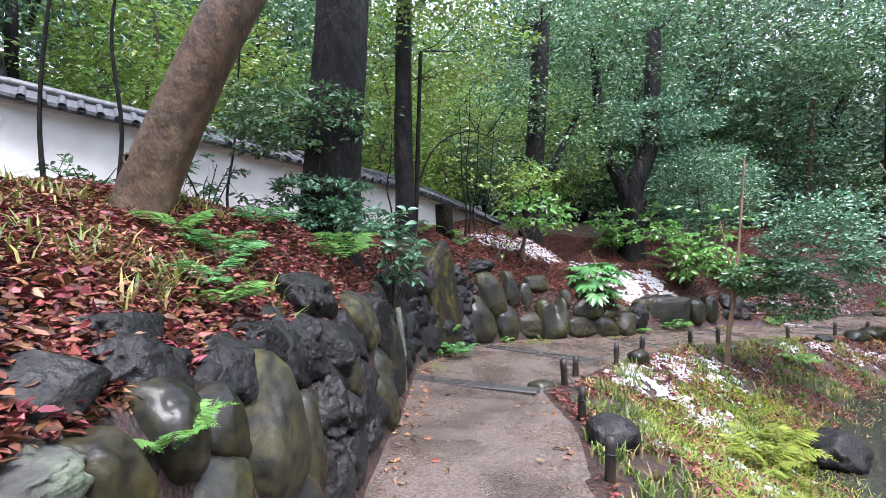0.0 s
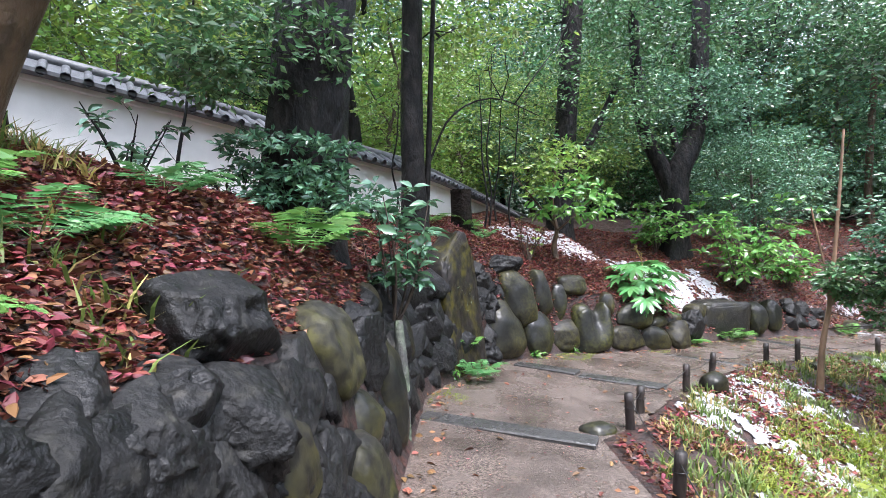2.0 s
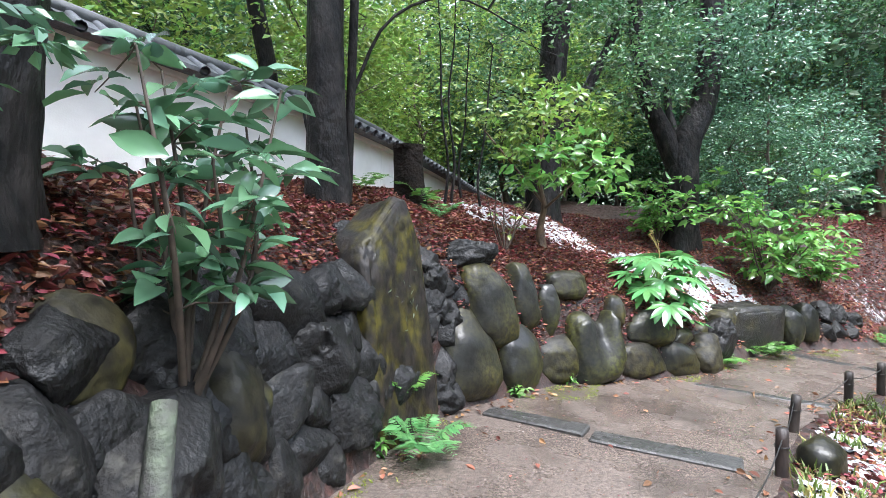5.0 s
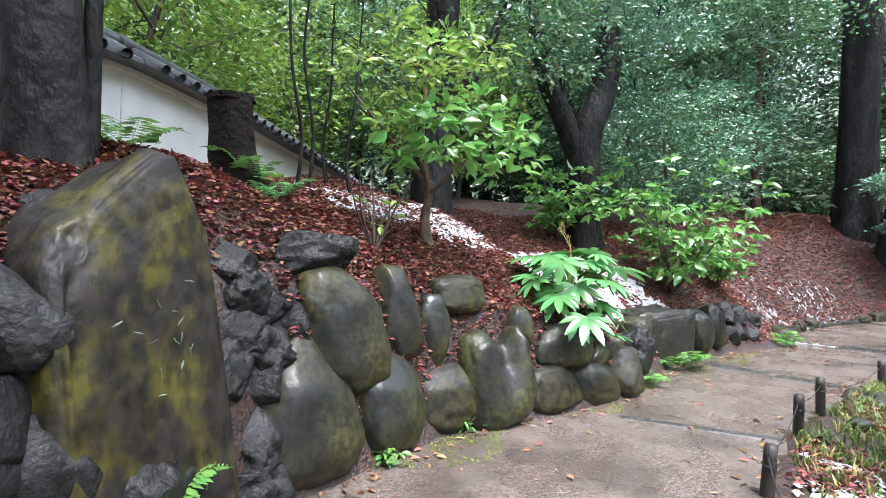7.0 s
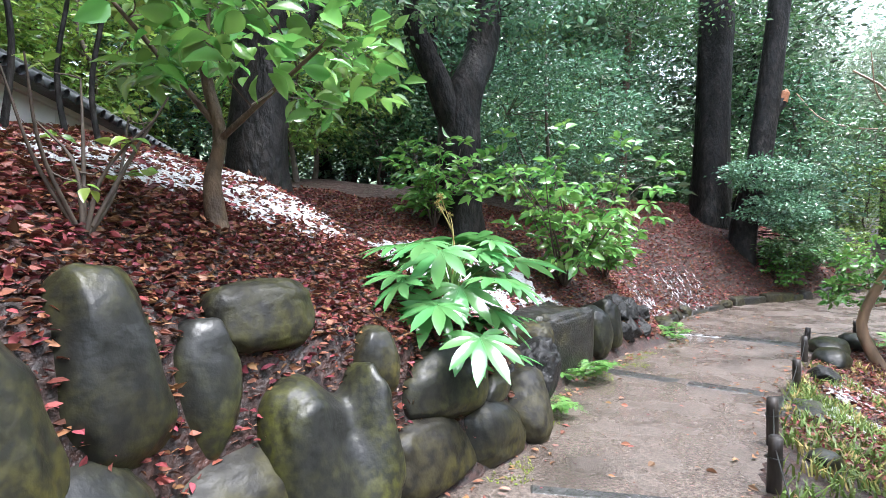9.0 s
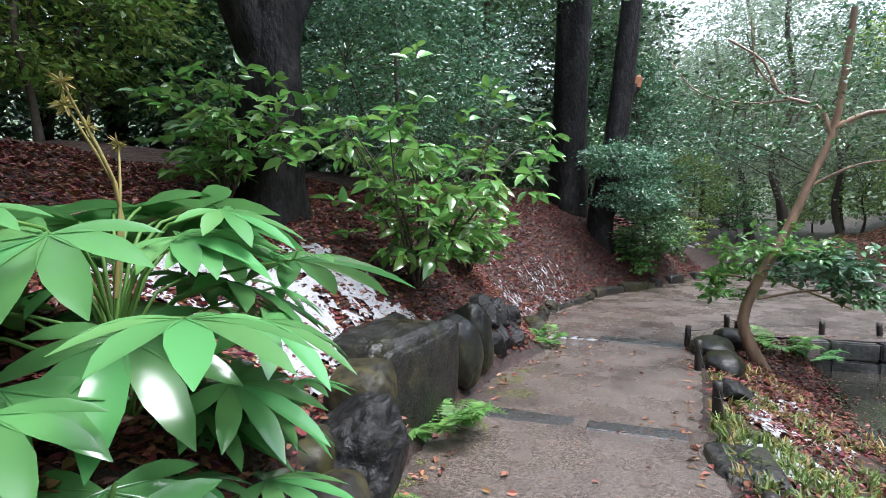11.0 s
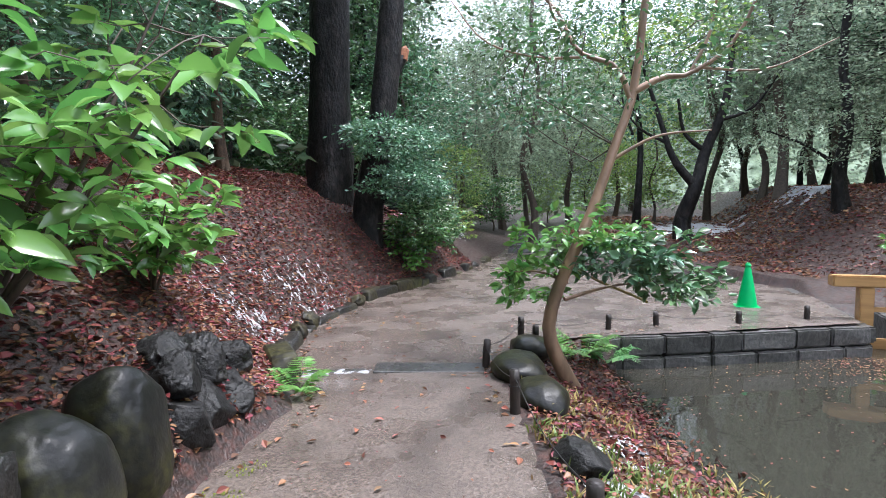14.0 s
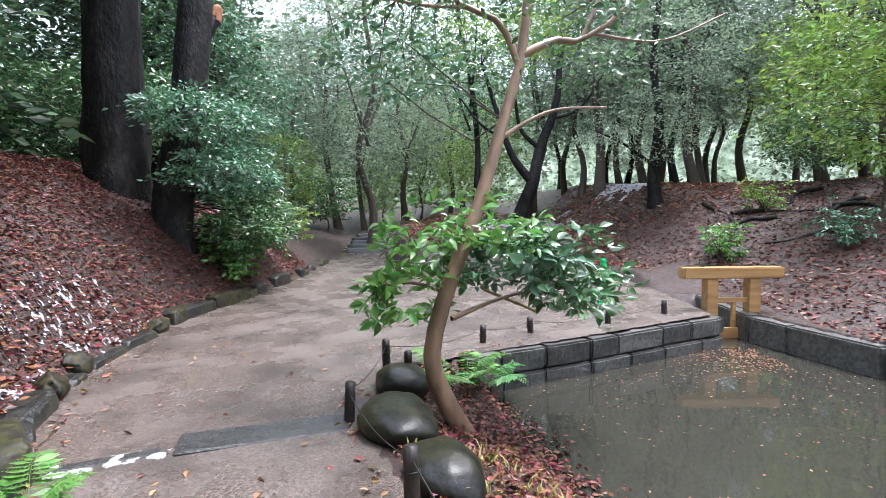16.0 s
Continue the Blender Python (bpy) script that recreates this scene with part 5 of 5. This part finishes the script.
     [([(0.03, 0, 0.6), (0.1, 0.0, 1.3), (-0.1, 0.05, 2.4)], 0.025, 0.01), ([(0.1, 0, 1.1), (0.5, 0, 1.7), (0.9, 0.05, 2.3)], 0.022, 0.01)], sides=10, flare=0.15)

# the crooked dark tree in the clearing and a mist-painted one beside the mound
tree("crooked forked dark tree standing in the clearing", on_land(22.4, 9.3, 0.1), [(0, 0, 0), (0.1, 0.1, 0.9), (0.0, -0.25, 1.9), (0.3, -0.5, 3.0), (0.3, -1.0, 4.4), (0.6, -1.2, 6.5)], 0.3, 0.08, M_DARKBARK,
     [((0, 0.6, 6.3), (2.2, 2.4, 1.0), 70, 26, 0.14, M_LEAF_LIGHT)], 95,
     [([(0.0, -0.25, 1.9), (0, 0.4, 2.8), (0.1, 0.8, 4.0), (0, 1.3, 5.6)], 0.15, 0.05), ([(0.3, -0.5, 3.0), (0.2, 0.1, 3.6), (0, 0.3, 4.6)], 0.09, 0.04), ([(0.05, 0.6, 3.3), (0, 1.4, 3.8), (0, 2.2, 4.9)], 0.06, 0.02),
      ([(0.3, -0.8, 3.9), (0.2, -1.7, 4.2), (0.1, -2.4, 5.2)], 0.07, 0.02)])
tree("small-leaved evergreen beside the mound, mist painted into its leaves", on_land(21.5, 5.6, 0.1), [(0, 0, 0), (0.05, 0.1, 1.2), (-0.1, 0, 2.6), (0.1, 0.1, 4.2), (0, 0, 6.5)], 0.2, 0.08, M_DARKBARK,
     [((-0.3, 0.6, 2.4), (1.6, 1.9, 1.1), 150, 30, 0.09, M_PAINTED_HAZE), ((0, 0, 4.6), (2.0, 2.2, 1.6), 190, 30, 0.1, M_PAINTED_HAZE)], 96, [([(0, 0.1, 1.4), (0, 0.9, 2.0), (0, 1.7, 2.4)], 0.06, 0.02)])

# ---- the woods around ----
def wood_tree(label, height, r, low, wide, clumps, per, size, mat, bark, seed):
    return tree(label, (0, 0, -60), [(0, 0, 0), (0.02 * height, 0.01 * height, height * 0.15), (-0.02 * height, 0.03 * height, height * 0.33), (0.03 * height, 0, height * 0.55), (-0.02 * height, -0.02 * height, height * 0.78), (0.02 * height, 0, height)], r, r * 0.4, bark,
                [((0, 0, (low + height) / 2 + 0.3), (wide, wide, (height - low) / 2), clumps, per, size, mat)], seed,
                [([(0, 0, height * 0.4), (wide * 0.3, 0.1, height * 0.55), (wide * 0.6, 0.2, height * 0.8)], r * 0.4, r * 0.12),
                 ([(0, 0, height * 0.35), (-wide * 0.3, -0.2, height * 0.5), (-wide * 0.55, 0.1, height * 0.75)], r * 0.4, r * 0.12)], sides=12, group="trees of the surrounding wood")


KINDS = [wood_tree("tall evergreen tree of the surrounding wood", 10, 0.22, 2.2, 2.6, 290, 26, 0.21, M_LEAF, M_DARKBARK, 201),
         wood_tree("dense low evergreen tree of the surrounding wood", 6, 0.09, 0.1, 2.0, 300, 28, 0.14, M_LEAF_BLUE, M_TWIG, 202),
         wood_tree("light green understorey tree", 5, 0.06, 0.3, 1.9, 220, 28, 0.135, M_LEAF_LIGHT, M_TWIG, 203),
         wood_tree("tall thin tree with a sparse crown", 11, 0.15, 3.0, 2.5, 200, 28, 0.16, M_LEAF_BLUE, M_DARKBARK, 204),
         wood_tree("dark evergreen bush of the surrounding wood", 2.6, 0.04, 0.0, 1.4, 160, 22, 0.14, M_LEAF, M_TWIG, 205),
         # this kind's leaves carry painted haze as a paler colour
         wood_tree("tall tree at the clearing's edge, haze painted into its leaves", 12, 0.17, 2.0, 2.9, 320, 30, 0.16, M_PAINTED_HAZE, M_TWIG, 206)]
wr = random.Random(77)
spots = []


def plant(n, box, kinds, gap, keep=lambda x, y: True):
    made = 0
    for _ in range(n * 40):
        x, y = wr.uniform(box[0], box[1]), wr.uniform(box[2], box[3])
        if any((x - a) ** 2 + (y - b) ** 2 < gap * gap for a, b in spots) or not keep(x, y):
            continue
        spots.append((x, y))
        k = wr.choice(kinds)
        copy_thing(KINDS[k], pose(x, y, float(land(x, y)) - 0.1, wr.uniform(-4, 4), wr.uniform(-4, 4), wr.uniform(0, 360)) @ Matrix.Scale(wr.uniform(0.8, 1.2), 4))
        made += 1
        if made >= n:
            break


def wall_side(x, y):
    return float(along(WL, np.array([x]), np.array([y]))[0][0])


plant(30, (-14, 1.5, 3, 24), [0, 1, 2, 2, 3], 1.9, lambda x, y: wall_side(x, y) > 1.2)
plant(17, (2.6, 13, 16.4, 22), [1, 1, 2, 2, 4, 3], 1.6, lambda x, y: (x - 7.4) ** 2 + (y - 14.9) ** 2 > 2 and not (x > 9.5 and y < 19) and not (2.5 < x < 7 and y < 17.5))
plant(9, (-0.5, 8, 19.6, 25), [0, 1, 2, 2, 3], 1.8, lambda x, y: wall_side(x, y) > 1.5 or wall_side(x, y) < -1.5)
plant(16, (9, 24, 18.8, 28), [0, 1, 1, 4], 1.9, lambda x, y: not (12 < x < 18 and y < 20.5))
plant(9, (6, 17, 21, 28), [0, 0, 5, 3], 1.2)
plant(14, (21, 44, 16.5, 27), [5, 5, 2, 5, 4], 2.0)
plant(9, (30, 46, 10, 18), [5, 5, 2], 2.0)
plant(16, (25, 42, -6, 15), [2, 5, 5, 5, 3], 2.6)
plant(7, (24, 34, -9, 6), [5, 5, 3], 1.8)
plant(8, (17.5, 30, -9, 2.5), [5, 3, 2, 5, 4], 2.3)
plant(4, (28, 40, -3, 9), [5], 1.4)
plant(6, (11.5, 20, -14, -2), [0, 1, 3], 3.0)
plant(6, (-6, 9, -22, -9), [0, 1, 0], 3.2)
plant(6, (-16, -6.5, -14, 0), [0, 1], 3.0, lambda x, y: wall_side(x, y) < -2)
for o in KINDS:
    for c in (o, *o.children_recursive):
        bpy.data.objects.remove(c)

# the deep wood behind the wall and the grove, and the distant wood: leaves too far off to tell apart
g = np.random.default_rng(88)


def far_leaves(name, label, middle, reach, turns, rise, clumps, per, spread, size, mat):
    """Sprays of leaves in a ring round a middle, from the underwood up to the canopy."""
    a = np.radians(g.uniform(*turns, clumps))
    r = g.uniform(*reach, clumps)
    c = np.stack([middle[0] + r * np.cos(a), middle[1] + r * np.sin(a), rise[0] + g.uniform(0, 1, clumps) ** 1.2 * rise[1]], 1)
    off = g.normal(0, 1, (clumps, per, 3)) * np.array([1, 1, 0.35]) * spread * g.uniform(0.5, 1.4, (clumps, 1, 1))
    at = (c[:, None, :] + off).reshape(-1, 3)
    v, f = leaf_cloud(at, (off + g.normal(0, 0.4 * spread, off.shape)).reshape(-1, 3), size, 0.55, 0.2, g, False, 0.9)
    tagged(put(name, mesh_of(name, v, f, mat)), label, "woods", kind="stuff")


far_leaves("deep_wood", "dark green foliage deep in the wood", (2, 9), (13.5, 25), (40, 176), (0.6, 13), 2600, 34, 0.55, 0.3, M_LEAF_DEEP)
far_leaves("deep_wood", "blue-green foliage deep in the wood", (2, 9), (12.5, 21), (42, 172), (0.8, 10), 1000, 34, 0.5, 0.24, M_LEAF_BLUE)
far_leaves("deep_wood", "dark green foliage behind the far bank", (2, 9), (22, 31), (24, 46), (0.8, 15), 1000, 34, 0.6, 0.32, M_LEAF_DEEP)
# pale leaf colour paints the haze on these far sprays
far_leaves("distant_wood", "green foliage of the distant wood, haze painted into its colour", (8, 10), (32, 54), (0, 360), (1.6, 15), 4000, 30, 0.9, 0.42, M_PAINTED_HAZE)

# the far distance behind the wood: a glowing ring, haze in its colour
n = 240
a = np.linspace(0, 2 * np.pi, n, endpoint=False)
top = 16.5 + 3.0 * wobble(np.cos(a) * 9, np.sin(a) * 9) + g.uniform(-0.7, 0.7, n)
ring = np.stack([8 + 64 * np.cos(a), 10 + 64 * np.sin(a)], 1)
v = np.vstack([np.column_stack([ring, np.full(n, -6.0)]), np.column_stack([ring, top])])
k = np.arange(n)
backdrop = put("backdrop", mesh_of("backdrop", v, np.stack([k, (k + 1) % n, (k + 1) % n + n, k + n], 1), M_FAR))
tagged(backdrop, "glowing backdrop of distant trees, haze painted into its colour", "distance", kind="structure")
for x, y in ((1.08, 9.0), (1.75, 9.55), (-0.1, 7.5)):
    shrub("small glossy seedling at the foot of the wall", x, y, 0.13, 0.08, 3, 5, 6, 0.075, M_LEAF_BRIGHT, int(x * 100 + 700), z=float(path_level(x, y)), name="seedling", category="seedling")

# ---- ferns ----
def right_side(x, y):
    return along(RIGHT, np.array([x]), np.array([y]))[0][0] > 0


for k, (x, y, s, n, mt) in enumerate([(-1.39, 3.3, 0.34, 7, M_FERN_BLUE), (-1.0, 4.7, 0.5, 7, M_FERN), (-1.06, 2.46, 0.24, 7, M_FERN), (-1.2, 2.6, 0.24, 6, M_FERN_BLUE), (-0.76, 1.42, 0.17, 8, M_FERN),
                                      (-1.7, 3.3, 0.3, 6, M_FERN), (-1.5, 4.2, 0.3, 6, M_FERN_BLUE), (0.2, 7.6, 0.36, 7, M_FERN_BLUE), (0.05, 8.0, 0.26, 6, M_FERN), (4.05, 10.85, 0.42, 7, M_FERN),
                                      (5.2, 12.0, 0.3, 6, M_FERN), (5.12, 11.56, 0.42, 8, M_FERN), (8.3, 12.95, 0.36, 7, M_FERN), (11.0, 10.95, 0.55, 7, M_FERN), (11.3, 10.75, 0.45, 6, M_FERN_BLUE),
                                      (3.7, 5.8, 0.5, 7, M_MOSSGRASS), (3.3, 5.3, 0.45, 7, M_MOSSGRASS), (6.3, 9.2, 0.4, 6, M_FERN), (0.15, 10.0, 0.35, 6, M_FERN), (0.35, 9.75, 0.3, 6, M_FERN_BLUE),
                                      (1.95, 9.65, 0.12, 5, M_FERN), (-0.4, 9.1, 0.35, 6, M_FERN)]):
    fern(x, y, (float(path_level(x, y)) if along(LEFT, np.array([x]), np.array([y]))[0][0] < 0.06 and right_side(x, y) else float(land(x, y))) + 0.01, s * 1.25, n, mt, 900 + k)

# ---- grasses ----
def tufts(name, label, box, n, height, mat, keep, seed, lean=0.6, width=0.006, per=9):
    g = np.random.default_rng(seed)
    c = scatter_land(n, box, keep, g)
    at = (c[:, None, :] + g.normal(0, 0.035, (len(c), per, 3)) * np.array([1, 1, 0])).reshape(-1, 3)
    at[:, 2] = land(at[:, 0], at[:, 1]) - 0.005
    v, f = grass(at, height, g, lean, width)
    tagged(put(name, mesh_of(name, v, f, mat)), label, "grass", kind="stuff")


def right_bank(x, y):
    d, _ = along(RIGHT, x, y)
    return (d < -0.12) & ~inside(POND, x, y) & (x < 11.3)


def left_bank(x, y):
    d, _ = along(LEFT, x, y)
    return d > 0.45


tufts("grass_edge", "yellow-green grass tufts along the path and the water", (5, 9.6, 8.5, 11.5), 1100, 0.12, M_GRASS, lambda x, y: right_bank(x, y) & (x < 8.5) & ((wobble(x * 2.6, y * 2.6) > 0.0) | (along(RIGHT, x, y)[0] > -0.3)), 6)
near_bank = lambda x, y: right_bank(x, y) & (x < 6.5)
tufts("grass_bank", "yellow-green grass on the pond bank", (1, 7, 1.5, 10.5), 2600, 0.13, M_GRASS, lambda x, y: near_bank(x, y) & (wobble(x * 2.2, y * 2.2) > -0.15), 1)
tufts("grass_straw", "straw-coloured dry grass on the pond bank", (1, 9.5, 1.5, 11.5), 2600, 0.12, M_STRAW, lambda x, y: right_bank(x, y) & (wobble(x * 2.5 + 3, y * 2.5) > 0.05), 2)
tufts("moss_grass", "soft mossy yellow-green tufts by the water", (2, 5, 3, 7.5), 2600, 0.08, M_MOSSGRASS, lambda x, y: near_bank(x, y) & (along(RIGHT, x, y)[0] < -0.9), 3, 0.9)
tufts("bamboo_grass", "dwarf bamboo grass on the leaf bank", (-2.6, -0.9, 0.5, 4.2), 230, 0.14, M_GRASS, lambda x, y: left_bank(x, y) & (wobble(x * 2.5, y * 2.5) > 0.1), 4, 0.9, 0.005, 6)
tufts("dry_grass", "dry straw grass on the leaf bank", (-2.6, -0.9, 0.5, 4.2), 220, 0.13, M_STRAW, lambda x, y: left_bank(x, y) & (wobble(x * 2.5, y * 2.5) > 0.1), 5, 0.9, 0.005, 6)

# ---- fallen leaves ----
def litter(name, label, box, n, size, mat, keep, seed, lift=0.012, oval=False):
    g = np.random.default_rng(seed)
    at = scatter_land(n, box, keep, g)
    at[:, 2] += g.uniform(0.0, lift * 2, len(at))
    way = g.normal(0, 1, (len(at), 3)) * np.array([1, 1, 0.22])
    v, f = leaf_cloud(at, way, size, 0.5, 0.12, g, False, 0.55, oval)
    tagged(put(name, mesh_of(name, v, f, mat)), label, "leaf litter", kind="stuff")


def slope(x, y):
    d, place = along(LEFT, x, y)
    return d > np.where((place < 6.3), 0.36, 0.1)


litter("fallen_leaves", "wet red-brown fallen leaves on the slope", (-3.2, 9, 0.2, 15.5), 300000, 0.055, M_DEAD, slope, 11, 0.012, True)
litter("wall_top_leaves", "wet red-brown leaves along the wall's top", (-2.6, 3.4, 1, 12), 170000, 0.045, M_DEAD, slope, 17, 0.02, True)
litter("tan_leaves", "tan fallen leaves on the slope", (-3.0, 9, 0.2, 15.5), 26000, 0.055, M_DEAD_TAN, slope, 12, 0.016, True)
litter("bank_leaves", "red-brown fallen leaves on the far bank", (9, 20, 13, 20), 110000, 0.065, M_DEAD, slope, 13)
litter("pond_bank_leaves", "red-brown fallen leaves on the pond bank", (1, 11.6, 2, 12), 110000, 0.055, M_DEAD, lambda x, y: right_bank(x, y) & ((wobble(x * 1.7, y * 1.7 + 4) > -0.12) | (x > 8.3)), 14, 0.03, True)
litter("mound_leaves", "brown fallen leaves on the mound across the pond", (12, 30, -4, 13.5), 80000, 0.085, M_DEAD, lambda x, y: (along(RIGHT, x, y)[0] < -0.4) & ~inside(POND, x, y) & ((y < 6.4) | (x > 17.6)), 15)
litter("clearing_leaves", "pale tan fallen leaves and straw on the clearing", (17.5, 36, 2, 15), 36000, 0.12, M_DEAD_TAN, lambda x, y: (along(RIGHT, x, y)[0] < -0.4) & ~inside(POND, x, y) & ((x > 20.5) | (y > 7)), 18)
g = np.random.default_rng(16)
at = scatter_land(15000, (-0.6, 12, 0, 15), lambda x, y: (along(LEFT, x, y)[0] < 0) & (along(RIGHT, x, y)[0] > 0) & ((along(LEFT, x, y)[0] > -0.22) | (along(RIGHT, x, y)[0] < 0.14) | (g.random(x.shape) < 0.07)), g)
at[:, 2] = path_level(at[:, 0], at[:, 1]) + 0.012
v, f = leaf_cloud(at, g.normal(0, 1, (len(at), 3)) * np.array([1, 1, 0.12]), 0.06, 0.5, 0.08, g, True)
tagged(put("path_leaves", mesh_of("path_leaves", v, f, M_DEAD_TAN)), "scattered fallen leaves along the path's edges", "leaf litter", kind="stuff")

# ---- snow ----
TABLE = np.random.default_rng(55).uniform(-1, 1, (256, 256))


def patchy(x, y):
    """A smooth random unevenness between -1 and 1, one bump to a metre."""
    i, j = np.floor(x).astype(int), np.floor(y).astype(int)
    u, v = smooth(x - i), smooth(y - j)
    a, b, c, d = (TABLE[(i + p) % 256, (j + q) % 256] for p, q in ((0, 0), (1, 0), (0, 1), (1, 1)))
    return (a * (1 - u) + b * u) * (1 - v) + (c * (1 - u) + d * u) * v


def snow(name, label, box, cover, seed, thick=0.03, step=0.024, cut=0.0, grain=0.42, fine=1.0):
    """Old snow where cover(x, y) is above an uneven limit; it lies in a thin crust that thins towards its edge."""
    x, y = np.meshgrid(np.arange(box[0], box[1], step), np.arange(box[2], box[3], step), indexing="ij")
    g = np.random.default_rng(seed)
    rough = 0.6 / fine * patchy(x * 3.1 + seed, y * 3.3) + 0.6 * patchy(x * 8 * fine + 40, y * 8.5 * fine + seed) + 0.6 * fine * patchy(x * 19 * fine + seed, y * 19 * fine) + 0.25 * g.uniform(-1, 1, x.shape)
    over = cover(x, y)
    m = np.where(over > 0, over + grain * rough - cut, -1)
    z = land(x, y) - 0.004 + thick * np.clip(m * 2.5, 0, 1) ** 0.5 + 0.3 * thick * patchy(x * 14, y * 14 + seed) + 0.003 * g.normal(0, 1, x.shape)
    x, y = x + g.normal(0, step * 0.2, x.shape), y + g.normal(0, step * 0.2, y.shape)
    keep = m > 0
    ok = keep[:-1, :-1] & keep[1:, :-1] & keep[1:, 1:] & keep[:-1, 1:]
    i, j = np.nonzero(ok)
    c = x.shape[1]
    q = np.stack([i * c + j, (i + 1) * c + j, (i + 1) * c + j + 1, i * c + j + 1], -1)
    used = np.unique(q)
    remap = np.zeros(x.size, int)
    remap[used] = np.arange(len(used))
    tagged(put(name, mesh_of(name, np.stack([x, y, z], -1).reshape(-1, 3)[used], remap[q], M_SNOW, True)), label, "snow", kind="stuff")


def ribbon(line, half):
    return lambda x, y: 1 - np.abs(along(line, x, y)[0]) / half


def blobs(*spots_):
    return lambda x, y: np.max([1 - np.hypot((x - a) / r, (y - b) / q) for a, b, r, q in spots_], axis=0)


snow("snowy_track", "old snow lying on the side track up the slope", (0.4, 6.2, 10.4, 14.0), lambda x, y: np.maximum(ribbon([(0.9, 11.25), (2.2, 11.6), (3.5, 12.5), (4.8, 12.5)], 0.68)(x, y),
     blobs((4.9, 12.7, 1.0, 0.7), (5.4, 12.4, 0.7, 0.4), (4.6, 12.1, 0.7, 0.5), (4.1, 11.7, 0.5, 0.35))(x, y)) * (along(LEFT, x, y)[0] > 0.3), 1, 0.036, cut=0.2, grain=0.72)
snow("snow_patch", "patchy snow melting on the leaf bank", (7.5, 13, 12.6, 16.4), lambda x, y: blobs((9.4, 14.4, 1.9, 0.7), (11.3, 15.2, 2.2, 0.7), (8.1, 13.3, 0.7, 0.5))(x, y) * (along(LEFT, x, y)[0] > 0.05), 2, 0.014, 0.016, cut=0.74, grain=0.75, fine=1.7)
snow("snow_patch", "patchy snow melting on the grassy bank", (1.2, 6, 3.4, 9.6), lambda x, y: blobs((2.7, 6.7, 1.1, 1.8), (3.6, 7.6, 1.2, 1.0), (2.6, 4.7, 0.9, 1.0), (3.3, 6.0, 0.8, 1.2), (4.4, 8.4, 1.0, 0.6))(x, y) * right_bank(x, y), 3, 0.035, cut=0.5, grain=0.85)
snow("snow_patch", "patchy snow melting by the water", (5.5, 9.4, 8.8, 11), lambda x, y: blobs((6.6, 9.9, 0.9, 0.4), (7.5, 10.2, 0.6, 0.35), (8.3, 10.3, 0.7, 0.35), (7.9, 9.9, 0.5, 0.3))(x, y) * right_bank(x, y), 4, 0.03, cut=0.36, grain=0.75)
snow("snow_patch", "slushy snow lying in the gap of the paving", (8.4, 9.4, 12.4, 13.8), lambda x, y: ribbon([(8.72, 13.42), (9.08, 12.78)], 0.12)(x, y), 7, 0.06, cut=0.1, grain=0.5)
snow("snow_patch", "snow on the far clearing", (17, 30, 16, 24), lambda x, y: blobs((23, 18.5, 4, 1.6), (20, 17.6, 2, 0.7))(x, y), 5, 0.05, 0.09, cut=0.2)
snow("snow_patch", "snow on the clearing across the pond", (20, 34, 4, 12), lambda x, y: blobs((27, 9, 4.5, 2.5), (25, 5.5, 3, 1.2))(x, y), 6, 0.05, 0.09, cut=0.2)

# crumbs of bark and leaf trodden into the path, and moss along its edge
g = np.random.default_rng(19)
at = scatter_land(9000, (-0.6, 13, 0, 15), lambda x, y: (along(LEFT, x, y)[0] < 0) & (along(RIGHT, x, y)[0] > 0), g)
at[:, 2] = path_level(at[:, 0], at[:, 1]) + 0.011
v, f = leaf_cloud(at, g.normal(0, 1, (len(at), 3)) * np.array([1, 1, 0.1]), 0.022, 0.4, 0.05, g, False, 0.3)
tagged(put("path_crumbs", mesh_of("path_crumbs", v, f, M_DEAD)), "dark crumbs of bark and leaf on the wet path", "leaf litter", kind="stuff")
g = np.random.default_rng(20)
at = scatter_land(150000, (-0.5, 8, 6, 13), lambda x, y: (along(LEFT, x, y)[0] < -0.02) & (along(LEFT, x, y)[0] + 0.55 * patchy(x * 2.2, y * 2.2) > -0.12) & (patchy(x * 6 + 9, y * 6) > 0.1), g)
at[:, 2] = path_level(at[:, 0], at[:, 1]) + 0.004
v, f = grass(at, 0.012, g, 0.9, 0.004)
tagged(put("path_moss", mesh_of("path_moss", v, f, M_MOSSGRASS)), "thin yellow-green moss along the path's edge", "moss", kind="stuff")

# flecks and bits of leaf on the water
g = np.random.default_rng(31)
n = 1500
x = np.where(g.random(n) < 0.5, g.uniform(4.5, 13.5, n), 13.2 - np.abs(g.normal(0, 0.8, n)))
y = np.where(x > 12.2, 7.1 + np.abs(g.normal(0, 0.7, n)), g.uniform(5.5, 10.5, n))
k = inside(POND, x, y)
at = np.stack([x[k], y[k], np.full(k.sum(), WATER + 0.004)], 1)
v, f = leaf_cloud(at, g.normal(0, 1, (len(at), 3)) * np.array([1, 1, 0.02]), 0.035, 0.5, 0.0, g, False, 0.02)
tagged(put("floating_flecks", mesh_of("floating_flecks", v, f, M_DEAD_TAN)), "pale leaf flecks floating on the pond", "leaf litter", kind="stuff")
